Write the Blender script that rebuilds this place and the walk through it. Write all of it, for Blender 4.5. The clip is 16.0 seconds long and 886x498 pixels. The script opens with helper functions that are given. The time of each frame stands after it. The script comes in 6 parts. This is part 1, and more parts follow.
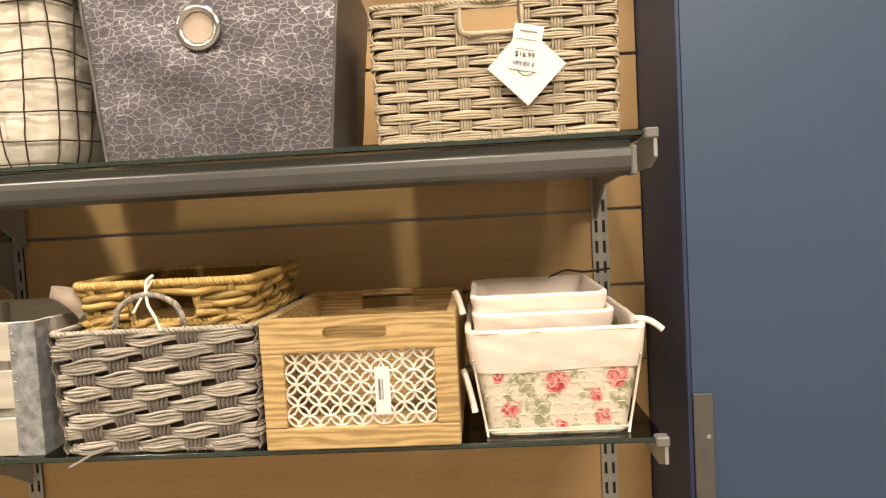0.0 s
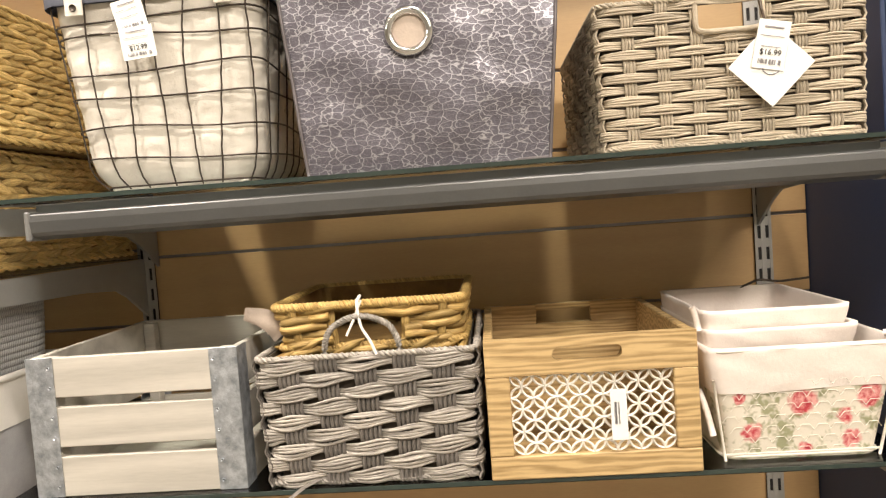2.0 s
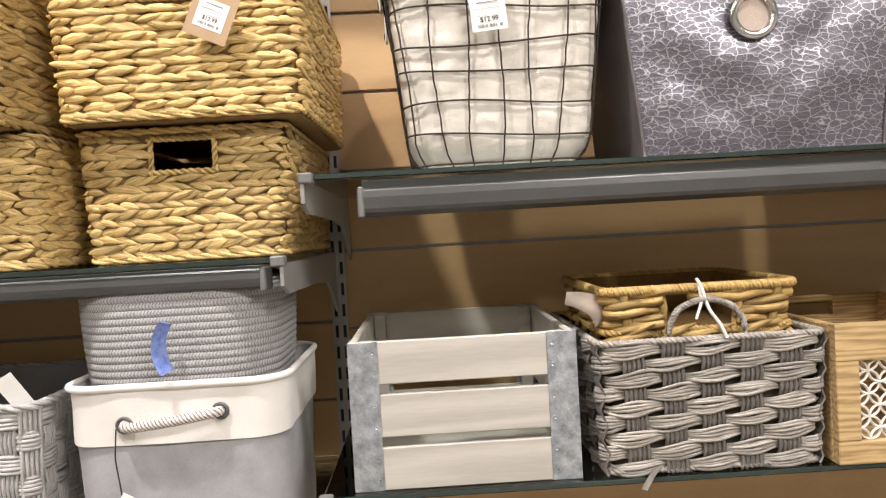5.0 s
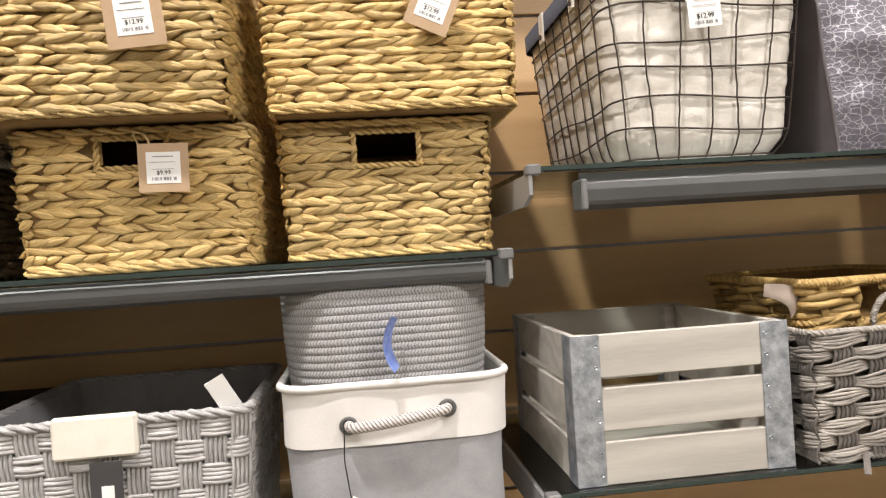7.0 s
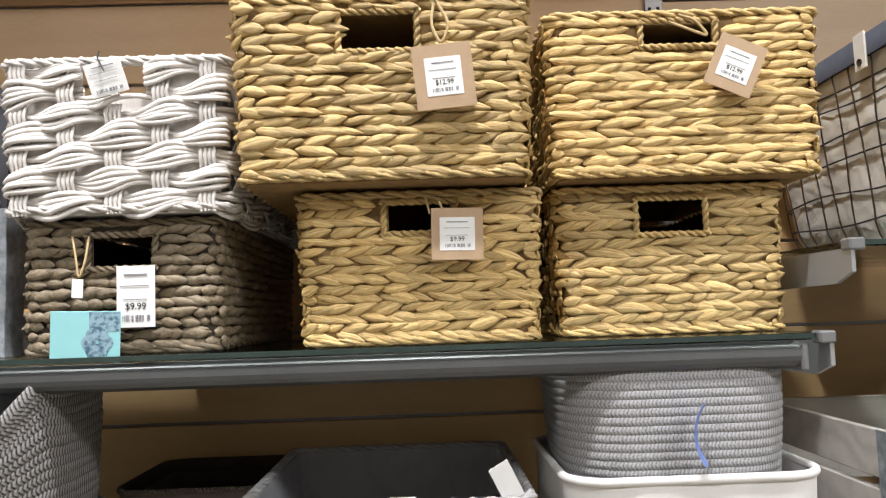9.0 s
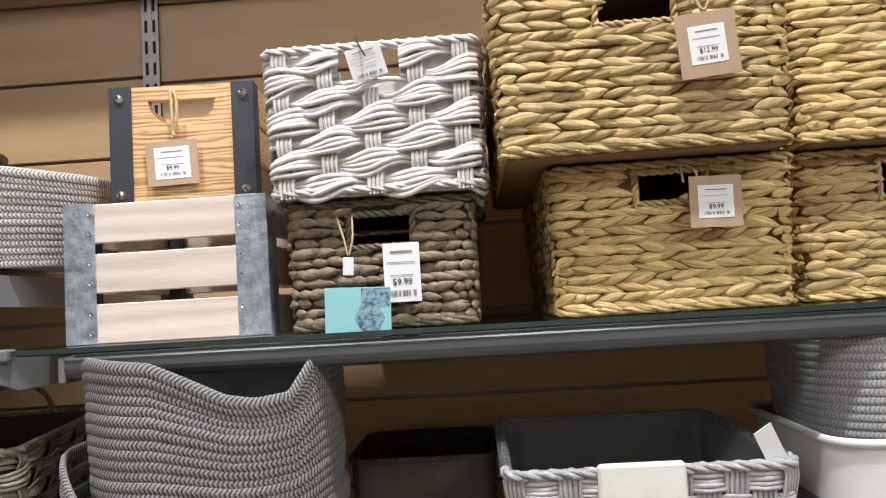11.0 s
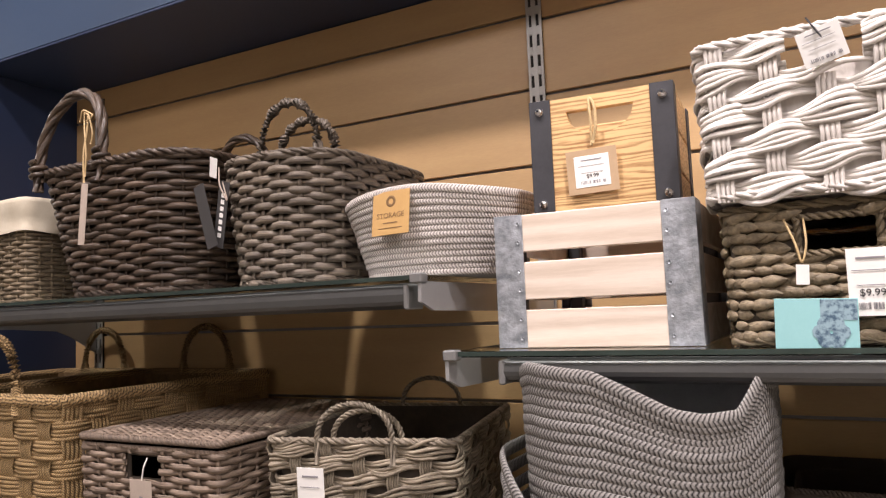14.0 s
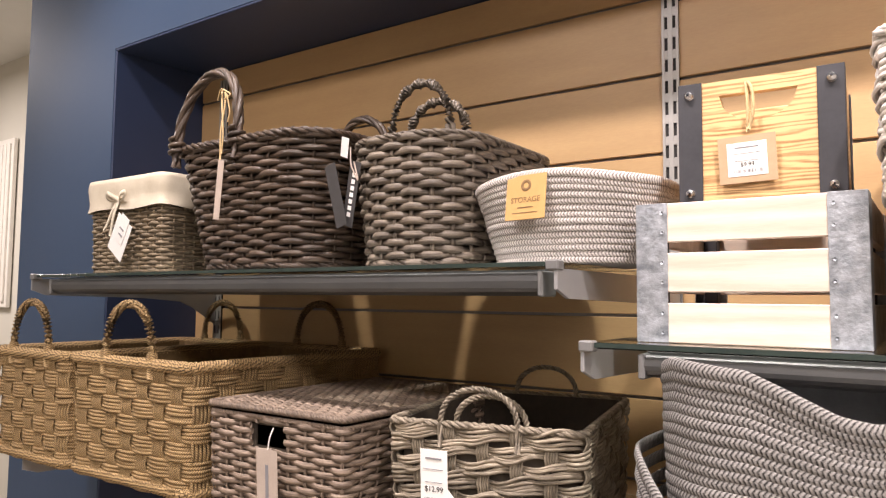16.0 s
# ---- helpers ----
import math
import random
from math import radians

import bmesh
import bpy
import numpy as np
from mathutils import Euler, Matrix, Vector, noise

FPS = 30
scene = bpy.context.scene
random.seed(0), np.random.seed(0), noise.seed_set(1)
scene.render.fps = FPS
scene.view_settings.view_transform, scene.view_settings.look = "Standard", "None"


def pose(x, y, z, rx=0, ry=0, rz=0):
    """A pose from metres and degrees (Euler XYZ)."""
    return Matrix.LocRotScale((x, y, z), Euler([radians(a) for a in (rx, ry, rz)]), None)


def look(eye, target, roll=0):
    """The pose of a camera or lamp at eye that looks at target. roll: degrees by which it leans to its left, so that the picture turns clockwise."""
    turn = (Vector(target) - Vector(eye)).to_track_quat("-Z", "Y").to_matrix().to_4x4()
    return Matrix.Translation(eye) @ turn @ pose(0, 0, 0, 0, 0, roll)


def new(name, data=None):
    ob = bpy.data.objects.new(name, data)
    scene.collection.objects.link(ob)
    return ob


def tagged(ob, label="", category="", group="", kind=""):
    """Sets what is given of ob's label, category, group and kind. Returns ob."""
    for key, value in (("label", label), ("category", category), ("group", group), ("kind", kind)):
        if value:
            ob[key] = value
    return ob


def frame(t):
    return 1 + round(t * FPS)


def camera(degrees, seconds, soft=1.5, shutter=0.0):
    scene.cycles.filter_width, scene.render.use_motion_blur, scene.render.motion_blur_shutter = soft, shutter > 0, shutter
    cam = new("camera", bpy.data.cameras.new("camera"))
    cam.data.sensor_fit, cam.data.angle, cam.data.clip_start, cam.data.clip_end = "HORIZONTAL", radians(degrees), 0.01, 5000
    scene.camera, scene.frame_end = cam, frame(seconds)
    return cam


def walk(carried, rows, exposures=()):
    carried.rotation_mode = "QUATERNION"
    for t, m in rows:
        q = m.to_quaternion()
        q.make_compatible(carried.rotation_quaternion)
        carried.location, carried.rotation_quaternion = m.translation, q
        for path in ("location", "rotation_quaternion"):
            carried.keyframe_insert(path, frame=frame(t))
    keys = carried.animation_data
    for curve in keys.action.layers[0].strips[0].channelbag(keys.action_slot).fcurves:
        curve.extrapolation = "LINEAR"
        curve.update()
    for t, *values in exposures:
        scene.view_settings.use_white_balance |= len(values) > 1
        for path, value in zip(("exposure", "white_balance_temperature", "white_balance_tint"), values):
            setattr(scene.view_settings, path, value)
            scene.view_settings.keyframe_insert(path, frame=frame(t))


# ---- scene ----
cam = camera(63.7, 16.0, soft=1.2)
PATH = [
    (0, (0.016, -0.006, 1.444), (-0.101, 1.987, 1.33), -3.1),
    (0.5, (-0.054, 0.063, 1.44), (-0.223, 2.054, 1.345), -3.1),
    (1, (-0.088, 0.128, 1.446), (-0.364, 2.109, 1.436), -3.5),
    (1.5, (-0.163, 0.093, 1.446), (-0.38, 2.081, 1.443), -3.6),
    (2, (-0.272, 0.038, 1.473), (-0.405, 2.031, 1.37), -4.2),
    (2.5, (-0.372, 0.072, 1.458), (-0.503, 2.066, 1.383), -3.2),
    (3, (-0.435, 0.134, 1.468), (-0.578, 2.129, 1.448), -4.1),
    (3.5, (-0.512, 0.124, 1.46), (-0.505, 2.124, 1.438), -3.4),
    (4, (-0.608, 0.072, 1.471), (-0.507, 2.069, 1.44), -3.5),
    (4.5, (-0.721, 0.04, 1.467), (-0.628, 2.035, 1.374), -2.8),
    (4.7, (-0.748, 0.042, 1.461), (-0.712, 2.04, 1.382), -3.2),
    (6.8, (-1.129, 0.089, 1.44), (-0.868, 2.071, 1.441), -3.6),
    (7, (-1.149, 0.079, 1.437), (-0.918, 2.066, 1.437), -3.6),
    (7.5, (-1.208, 0.079, 1.441), (-1.01, 2.067, 1.531), -1.9),
    (8, (-1.245, 0.123, 1.446), (-1.09, 2.11, 1.614), -3.6),
    (8.5, (-1.303, 0.17, 1.46), (-1.252, 2.16, 1.657), -2.0),
    (9, (-1.398, 0.163, 1.465), (-1.356, 2.154, 1.645), -1.9),
    (9.2, (-1.434, 0.148, 1.459), (-1.384, 2.138, 1.655), -2.1),
    (11.3, (-1.646, 0.142, 1.465), (-1.804, 2.132, 1.595), -3.6),
    (11.5, (-1.656, 0.146, 1.464), (-1.872, 2.129, 1.603), -3.4),
    (12, (-1.667, 0.159, 1.466), (-2.021, 2.122, 1.614), -3.7),
    (12.5, (-1.682, 0.159, 1.475), (-2.272, 2.066, 1.604), -3.8),
    (13, (-1.712, 0.149, 1.477), (-2.425, 2.011, 1.63), -3.5),
    (13.5, (-1.736, 0.137, 1.479), (-2.584, 1.94, 1.653), -2.5),
    (14, (-1.756, 0.133, 1.482), (-2.686, 1.896, 1.656), -2.3),
    (14.5, (-1.777, 0.136, 1.481), (-2.771, 1.864, 1.639), -1.7),
    (15, (-1.795, 0.133, 1.484), (-2.878, 1.81, 1.614), -1.1),
    (15.5, (-1.808, 0.118, 1.479), (-2.941, 1.759, 1.627), -0.1),
    (16, (-1.817, 0.116, 1.481), (-2.958, 1.752, 1.623), 0.5),
]
walk(cam, [(t, look(eye, target, roll)) for t, eye, target, roll in PATH],
     exposures=[(0, 0.22, 8100, 12), (1.2, 0.24, 7800, 12), (2.6, 0.26, 6600, 9), (4.5, 0.12, 6350, 12), (7.5, -0.04, 6350, 11), (9, -0.12, 5850, 9), (11.5, -0.40, 5750, 11), (12.3, -0.38, 5900, 13), (13.5, -0.3, 6350, 19), (15, 0.0, 6450, 21), (16, 0.24, 6550, 20)])

# ---- light ----
world = bpy.data.worlds.new("store_air")
world.use_nodes = True
world.node_tree.nodes["Background"].inputs[0].default_value = (1.0, 0.93, 0.85, 1)
world.node_tree.nodes["Background"].inputs[1].default_value = 0.11
scene.world = world


def lamp_spot(x, y, z, tx, ty, tz, watts, color, size=0.05, angle=70):
    data = bpy.data.lights.new("spot_light", "SPOT")
    data.energy, data.color, data.shadow_soft_size = watts, color, size
    data.spot_size, data.spot_blend = radians(angle), 0.7
    ob = new("spot_light", data)
    ob.matrix_world = look((x, y, z), (tx, ty, tz))
    return ob


def lamp_area(x, y, z, sx, sy, watts, color):
    data = bpy.data.lights.new("ceiling_fill_light", "AREA")
    data.shape, data.size, data.size_y = "RECTANGLE", sx, sy
    data.energy, data.color = watts, color
    ob = new("ceiling_fill_light", data)
    ob.matrix_world = look((x, y, z), (x, y + 0.001, z - 1))
    return ob


WARM = (1.0, 0.94, 0.885)
for lx, watts in ((-3.4, 80), (-2.4, 132), (-1.42, 158), (-0.15, 76), (0.8, 30)):
    lamp_spot(lx, 0.37, 3.05, lx + 0.05, 1.05, 1.4, watts, WARM, 0.05, 75)
# added fill at ceiling height for the store's general light, no fixtures modelled
for lx, watts in ((-3.2, 36), (-1.2, 26), (0.8, 105)):
    lamp_area(lx, -1.3, 3.1, 1.2, 0.6, watts, (1.0, 0.95, 0.90))
# extra fill added to brighten the cream wall past the left pier
lamp_area(-7.0, 0.9, 3.1, 1.2, 0.8, 75, (1.0, 0.95, 0.88))


# ---- materials ----
def nodes_of(name):
    m = bpy.data.materials.new(name)
    m.use_nodes = True
    return m, m.node_tree.nodes, m.node_tree.links, m.node_tree.nodes["Principled BSDF"]


def node(nt, kind, **vals):
    n = nt.new(kind)
    for key, v in vals.items():
        n.inputs[key].default_value = v
    return n


def lin(r, g, b):
    """sRGB 0..255 to linear."""
    return tuple(((c / 255) / 12.92 if c < 10 else ((c / 255 + 0.055) / 1.055) ** 2.4) for c in (r, g, b)) + (1.0,)


def surface(name, c1, c2, scale=8.0, rough=0.6, bump=0.2, bump_scale=120.0, metal=0.0, stretch=(1, 1, 1),
            island=0.0, coords="Object", fine=0.35, coat=0.0, contrast=(0.3, 0.7), dist=0.001):
    """Two colours mixed by large and fine noise, with relief; island: brightness spread from piece to piece."""
    m, nt, ln, bsdf = nodes_of(name)
    tc = nt.new("ShaderNodeTexCoord")
    mp = nt.new("ShaderNodeMapping")
    mp.inputs["Scale"].default_value = stretch
    ln.new(tc.outputs[coords], mp.inputs["Vector"])
    big = node(nt, "ShaderNodeTexNoise", Scale=scale, Detail=4.0, Roughness=0.6)
    small = node(nt, "ShaderNodeTexNoise", Scale=bump_scale, Detail=5.0, Roughness=0.65)
    ln.new(mp.outputs[0], big.inputs["Vector"])
    ln.new(mp.outputs[0], small.inputs["Vector"])
    mixv = nt.new("ShaderNodeMix")
    mixv.inputs[0].default_value = fine
    ln.new(big.outputs[0], mixv.inputs[2])
    ln.new(small.outputs[0], mixv.inputs[3])
    ramp = nt.new("ShaderNodeValToRGB")
    ramp.color_ramp.elements[0].position, ramp.color_ramp.elements[1].position = contrast
    ramp.color_ramp.elements[0].color, ramp.color_ramp.elements[1].color = c1, c2
    ln.new(mixv.outputs[0], ramp.inputs[0])
    col = ramp.outputs[0]
    if island:
        geo = nt.new("ShaderNodeNewGeometry")
        info = nt.new("ShaderNodeObjectInfo")
        addr = nt.new("ShaderNodeMath")
        addr.operation = "ADD"
        ln.new(geo.outputs["Random Per Island"], addr.inputs[0])
        ln.new(info.outputs["Random"], addr.inputs[1])
        mr = nt.new("ShaderNodeMapRange")
        mr.inputs["From Max"].default_value = 2.0
        mr.inputs["To Min"].default_value, mr.inputs["To Max"].default_value = 1 - island, 1 + island
        ln.new(addr.outputs[0], mr.inputs["Value"])
        hsv = nt.new("ShaderNodeHueSaturation")
        ln.new(mr.outputs[0], hsv.inputs["Value"])
        ln.new(col, hsv.inputs["Color"])
        col = hsv.outputs[0]
    ln.new(col, bsdf.inputs["Base Color"])
    rr = nt.new("ShaderNodeMapRange")
    rr.inputs["To Min"].default_value, rr.inputs["To Max"].default_value = max(rough - 0.12, 0.03), min(rough + 0.12, 1)
    ln.new(small.outputs[0], rr.inputs["Value"])
    ln.new(rr.outputs[0], bsdf.inputs["Roughness"])
    bsdf.inputs["Metallic"].default_value = metal
    bsdf.inputs["Coat Weight"].default_value = coat
    if bump:
        bp = node(nt, "ShaderNodeBump", Strength=bump, Distance=dist)
        ln.new(small.outputs[0], bp.inputs["Height"])
        ln.new(bp.outputs[0], bsdf.inputs["Normal"])
    return m


def fibre(name, c1, c2, rough=0.6, bump=0.5, island=0.3, along=25.0, across=9.0, dist=0.0022, fine=0.55):
    """Straw, willow or paper strand: streaks run along the strand."""
    return surface(name, c1, c2, scale=1.0, rough=rough, bump=bump, bump_scale=3.0, stretch=(along * 0.6, across * 0.8, 1),
                   island=island, coords="UV", fine=fine, dist=dist, contrast=(0.36, 0.64))


def cord(name, c1, c2, freq=110.0, slope=1.6, rough=0.85, depth=0.7, dist=0.0015, braid_w=0.18):
    """Braided cord: chevrons across the strand from its length and its turn."""
    m, nt, ln, bsdf = nodes_of(name)
    tc = nt.new("ShaderNodeTexCoord")
    sep = nt.new("ShaderNodeSeparateXYZ")
    ln.new(tc.outputs["UV"], sep.inputs[0])

    def math_(op, a, b=None):
        n = nt.new("ShaderNodeMath")
        n.operation = op
        for k, v in enumerate((a, b)):
            if v is None:
                continue
            if isinstance(v, (int, float)):
                n.inputs[k].default_value = v
            else:
                ln.new(v, n.inputs[k])
        return n.outputs[0]

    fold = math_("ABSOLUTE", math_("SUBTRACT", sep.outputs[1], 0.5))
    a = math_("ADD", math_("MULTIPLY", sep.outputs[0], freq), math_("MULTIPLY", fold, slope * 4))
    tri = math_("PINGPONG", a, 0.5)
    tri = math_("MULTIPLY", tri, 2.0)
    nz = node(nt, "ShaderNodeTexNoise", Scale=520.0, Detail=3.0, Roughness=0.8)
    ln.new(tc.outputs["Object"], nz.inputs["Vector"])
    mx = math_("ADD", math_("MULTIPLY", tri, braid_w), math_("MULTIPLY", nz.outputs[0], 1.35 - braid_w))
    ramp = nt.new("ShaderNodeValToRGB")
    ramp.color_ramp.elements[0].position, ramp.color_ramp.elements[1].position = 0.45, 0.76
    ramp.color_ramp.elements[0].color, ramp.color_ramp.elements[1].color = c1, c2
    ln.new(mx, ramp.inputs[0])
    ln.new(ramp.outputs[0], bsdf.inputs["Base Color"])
    bsdf.inputs["Roughness"].default_value = rough
    bp = node(nt, "ShaderNodeBump", Strength=depth, Distance=dist)
    ln.new(mx, bp.inputs["Height"])
    ln.new(bp.outputs[0], bsdf.inputs["Normal"])
    return m


def wood(name, c1, c2, axis="x", ring_scale=9.0, rough=0.5, bump=0.25, contrast=(0.25, 0.75)):
    """Boards with long grain lines and pores."""
    m, nt, ln, bsdf = nodes_of(name)
    tc = nt.new("ShaderNodeTexCoord")
    info = nt.new("ShaderNodeObjectInfo")
    off = nt.new("ShaderNodeVectorMath")
    off.operation = "ADD"
    ln.new(tc.outputs["Object"], off.inputs[0])
    ln.new(info.outputs["Random"], off.inputs[1])
    mp = nt.new("ShaderNodeMapping")
    mp.inputs["Scale"].default_value = {"x": (1.2, 12, 12), "y": (12, 1.2, 12), "z": (12, 12, 1.2)}[axis]
    ln.new(off.outputs[0], mp.inputs["Vector"])
    warp = node(nt, "ShaderNodeTexNoise", Scale=1.6, Detail=2.0)
    ln.new(mp.outputs[0], warp.inputs["Vector"])
    wv = node(nt, "ShaderNodeTexWave", Scale=ring_scale * 0.12, Distortion=15.0, Detail=3.0)
    wv.inputs["Detail Scale"].default_value = 1.2
    wv.bands_direction = "Z"
    ln.new(mp.outputs[0], wv.inputs["Vector"])
    pore = node(nt, "ShaderNodeTexNoise", Scale=22.0, Detail=6.0, Roughness=0.7)
    ln.new(mp.outputs[0], pore.inputs["Vector"])
    mix = nt.new("ShaderNodeMix")
    mix.inputs[0].default_value = 0.62
    ln.new(wv.outputs[1], mix.inputs[2])
    ln.new(pore.outputs[0], mix.inputs[3])
    ramp = nt.new("ShaderNodeValToRGB")
    ramp.color_ramp.elements[0].position, ramp.color_ramp.elements[1].position = contrast
    ramp.color_ramp.elements[0].color, ramp.color_ramp.elements[1].color = c1, c2
    ln.new(mix.outputs[0], ramp.inputs[0])
    ln.new(ramp.outputs[0], bsdf.inputs["Base Color"])
    bsdf.inputs["Roughness"].default_value = rough
    bp = node(nt, "ShaderNodeBump", Strength=bump, Distance=0.0006)
    ln.new(pore.outputs[0], bp.inputs["Height"])
    ln.new(bp.outputs[0], bsdf.inputs["Normal"])
    return m


def crackle(name):
    """Embossed leather: shiny silver veins round dull grey-mauve cells."""
    m, nt, ln, bsdf = nodes_of(name)
    tc = nt.new("ShaderNodeTexCoord")
    mp = nt.new("ShaderNodeMapping")
    mp.inputs["Scale"].default_value = (66, 66, 112)
    ln.new(tc.outputs["Object"], mp.inputs["Vector"])
    warp = node(nt, "ShaderNodeTexNoise", Scale=0.8, Detail=2.0)
    ln.new(mp.outputs[0], warp.inputs["Vector"])
    sc = nt.new("ShaderNodeVectorMath")
    sc.operation = "MULTIPLY_ADD"
    sc.inputs[1].default_value = (1.0, 1.0, 1.0)
    ln.new(warp.outputs[1], sc.inputs[0])
    ln.new(mp.outputs[0], sc.inputs[2])
    vo = nt.new("ShaderNodeTexVoronoi")
    vo.feature = "DISTANCE_TO_EDGE"
    vo.inputs["Scale"].default_value = 1.02
    ln.new(sc.outputs[0], vo.inputs["Vector"])
    vo2 = nt.new("ShaderNodeTexVoronoi")
    vo2.feature = "DISTANCE_TO_EDGE"
    vo2.inputs["Scale"].default_value = 1.5
    ln.new(sc.outputs[0], vo2.inputs["Vector"])
    low = nt.new("ShaderNodeMath")
    low.operation = "MINIMUM"
    up = nt.new("ShaderNodeMath")
    up.operation = "MULTIPLY_ADD"
    up.inputs[1].default_value, up.inputs[2].default_value = 1.6, 0.030
    ln.new(vo2.outputs[0], up.inputs[0])
    ln.new(vo.outputs[0], low.inputs[0])
    ln.new(up.outputs[0], low.inputs[1])
    ramp = nt.new("ShaderNodeValToRGB")
    ramp.color_ramp.elements[0].position, ramp.color_ramp.elements[1].position = 0.010, 0.060
    ramp.color_ramp.elements[0].color = lin(206, 203, 208)
    ramp.color_ramp.elements[1].color = lin(112, 107, 117)
    ln.new(low.outputs[0], ramp.inputs[0])
    fine = node(nt, "ShaderNodeTexNoise", Scale=5.0, Detail=4.0)
    ln.new(mp.outputs[0], fine.inputs["Vector"])
    mul = nt.new("ShaderNodeMix")
    mul.data_type, mul.blend_type = "RGBA", "MULTIPLY"
    mul.inputs[0].default_value = 0.75
    ln.new(ramp.outputs[0], mul.inputs[6])
    ln.new(fine.outputs[0], mul.inputs[7])
    ln.new(mul.outputs[2], bsdf.inputs["Base Color"])
    inv = nt.new("ShaderNodeMapRange")
    inv.inputs["From Max"].default_value = 0.1
    inv.inputs["To Min"].default_value, inv.inputs["To Max"].default_value = 0.65, 0.15
    ln.new(low.outputs[0], inv.inputs["Value"])
    ln.new(inv.outputs[0], bsdf.inputs["Metallic"])
    bsdf.inputs["Roughness"].default_value = 0.36
    bp = node(nt, "ShaderNodeBump", Strength=0.6, Distance=0.001)
    bp.invert = True
    ln.new(low.outputs[0], bp.inputs["Height"])
    ln.new(bp.outputs[0], bsdf.inputs["Normal"])
    return m


def floral(name):
    """Cream cotton with scattered pink roses and grey-green leaves."""
    m, nt, ln, bsdf = nodes_of(name)
    tc = nt.new("ShaderNodeTexCoord")

    def mixc(fac, a, b):
        mx = nt.new("ShaderNodeMix")
        mx.data_type = "RGBA"
        ln.new(fac, mx.inputs[0])
        for idx, v in ((6, a), (7, b)):
            if isinstance(v, tuple):
                mx.inputs[idx].default_value = v
            else:
                ln.new(v, mx.inputs[idx])
        return mx.outputs[2]

    wob = node(nt, "ShaderNodeTexNoise", Scale=90.0, Detail=3.0)
    ln.new(tc.outputs["Object"], wob.inputs["Vector"])
    warped = nt.new("ShaderNodeVectorMath")
    warped.operation = "MULTIPLY_ADD"
    warped.inputs[1].default_value = (0.016, 0.0, 0.016)
    ln.new(wob.outputs[1], warped.inputs[0])
    flat = nt.new("ShaderNodeVectorMath")
    flat.operation = "MULTIPLY"
    flat.inputs[1].default_value = (1.0, 0.0, 1.0)
    ln.new(tc.outputs["Object"], flat.inputs[0])
    ln.new(flat.outputs[0], warped.inputs[2])

    def disc_at(x, z, r):
        dn = nt.new("ShaderNodeVectorMath")
        dn.operation = "DISTANCE"
        ln.new(warped.outputs[0], dn.inputs[0])
        dn.inputs[1].default_value = (x + 0.008, 0.0, z + 0.008)
        mr = nt.new("ShaderNodeMapRange")
        mr.inputs["From Min"].default_value, mr.inputs["From Max"].default_value = r * 0.75, r * 1.05
        mr.inputs["To Min"].default_value, mr.inputs["To Max"].default_value = 1.0, 0.0
        ln.new(dn.outputs["Value"], mr.inputs["Value"])
        return mr.outputs[0]

    leafn = node(nt, "ShaderNodeTexNoise", Scale=34.0, Detail=3.0, Roughness=0.7)
    ln.new(tc.outputs["Object"], leafn.inputs["Vector"])
    lr = nt.new("ShaderNodeMapRange")
    lr.inputs["From Min"].default_value, lr.inputs["From Max"].default_value = 0.50, 0.60
    ln.new(leafn.outputs[0], lr.inputs["Value"])
    petal = node(nt, "ShaderNodeTexNoise", Scale=120.0, Detail=3.0, Roughness=0.7)
    ln.new(tc.outputs["Object"], petal.inputs["Vector"])
    pr = nt.new("ShaderNodeMapRange")
    pr.inputs["From Min"].default_value, pr.inputs["From Max"].default_value = 0.38, 0.62
    ln.new(petal.outputs[0], pr.inputs["Value"])
    red = mixc(pr.outputs[0], lin(196, 66, 78), lin(240, 180, 174))
    c = mixc(lr.outputs[0], lin(230, 222, 208), lin(160, 160, 128))
    for x, z, r in ((0.0, 0.075, 0.019), (0.080, 0.079, 0.017), (0.052, 0.053, 0.011), (-0.063, 0.037, 0.014), (0.061, 0.023, 0.013), (0.004, 0.010, 0.010), (-0.08, 0.085, 0.009)):
        c = mixc(disc_at(x, z, r), c, red)
    ln.new(c, bsdf.inputs["Base Color"])
    bsdf.inputs["Roughness"].default_value = 0.85
    weave_n = node(nt, "ShaderNodeTexNoise", Scale=500.0, Detail=2.0)
    ln.new(tc.outputs["Object"], weave_n.inputs["Vector"])
    bp = node(nt, "ShaderNodeBump", Strength=0.3, Distance=0.0006)
    ln.new(weave_n.outputs[0], bp.inputs["Height"])
    ln.new(bp.outputs[0], bsdf.inputs["Normal"])
    return m


def glass(name, tint):
    """Clear sheet glass: tinted see-through with a Fresnel gloss."""
    m, nt, ln, bsdf = nodes_of(name)
    clear = nt.new("ShaderNodeBsdfTransparent")
    clear.inputs[0].default_value = tint
    gloss = nt.new("ShaderNodeBsdfGlossy")
    gloss.inputs["Roughness"].default_value = 0.03
    fr = nt.new("ShaderNodeFresnel")
    fr.inputs["IOR"].default_value = 1.5
    mx = nt.new("ShaderNodeMixShader")
    ln.new(fr.outputs[0], mx.inputs[0])
    ln.new(clear.outputs[0], mx.inputs[1])
    ln.new(gloss.outputs[0], mx.inputs[2])
    ln.new(mx.outputs[0], nt["Material Output"].inputs["Surface"])
    return m


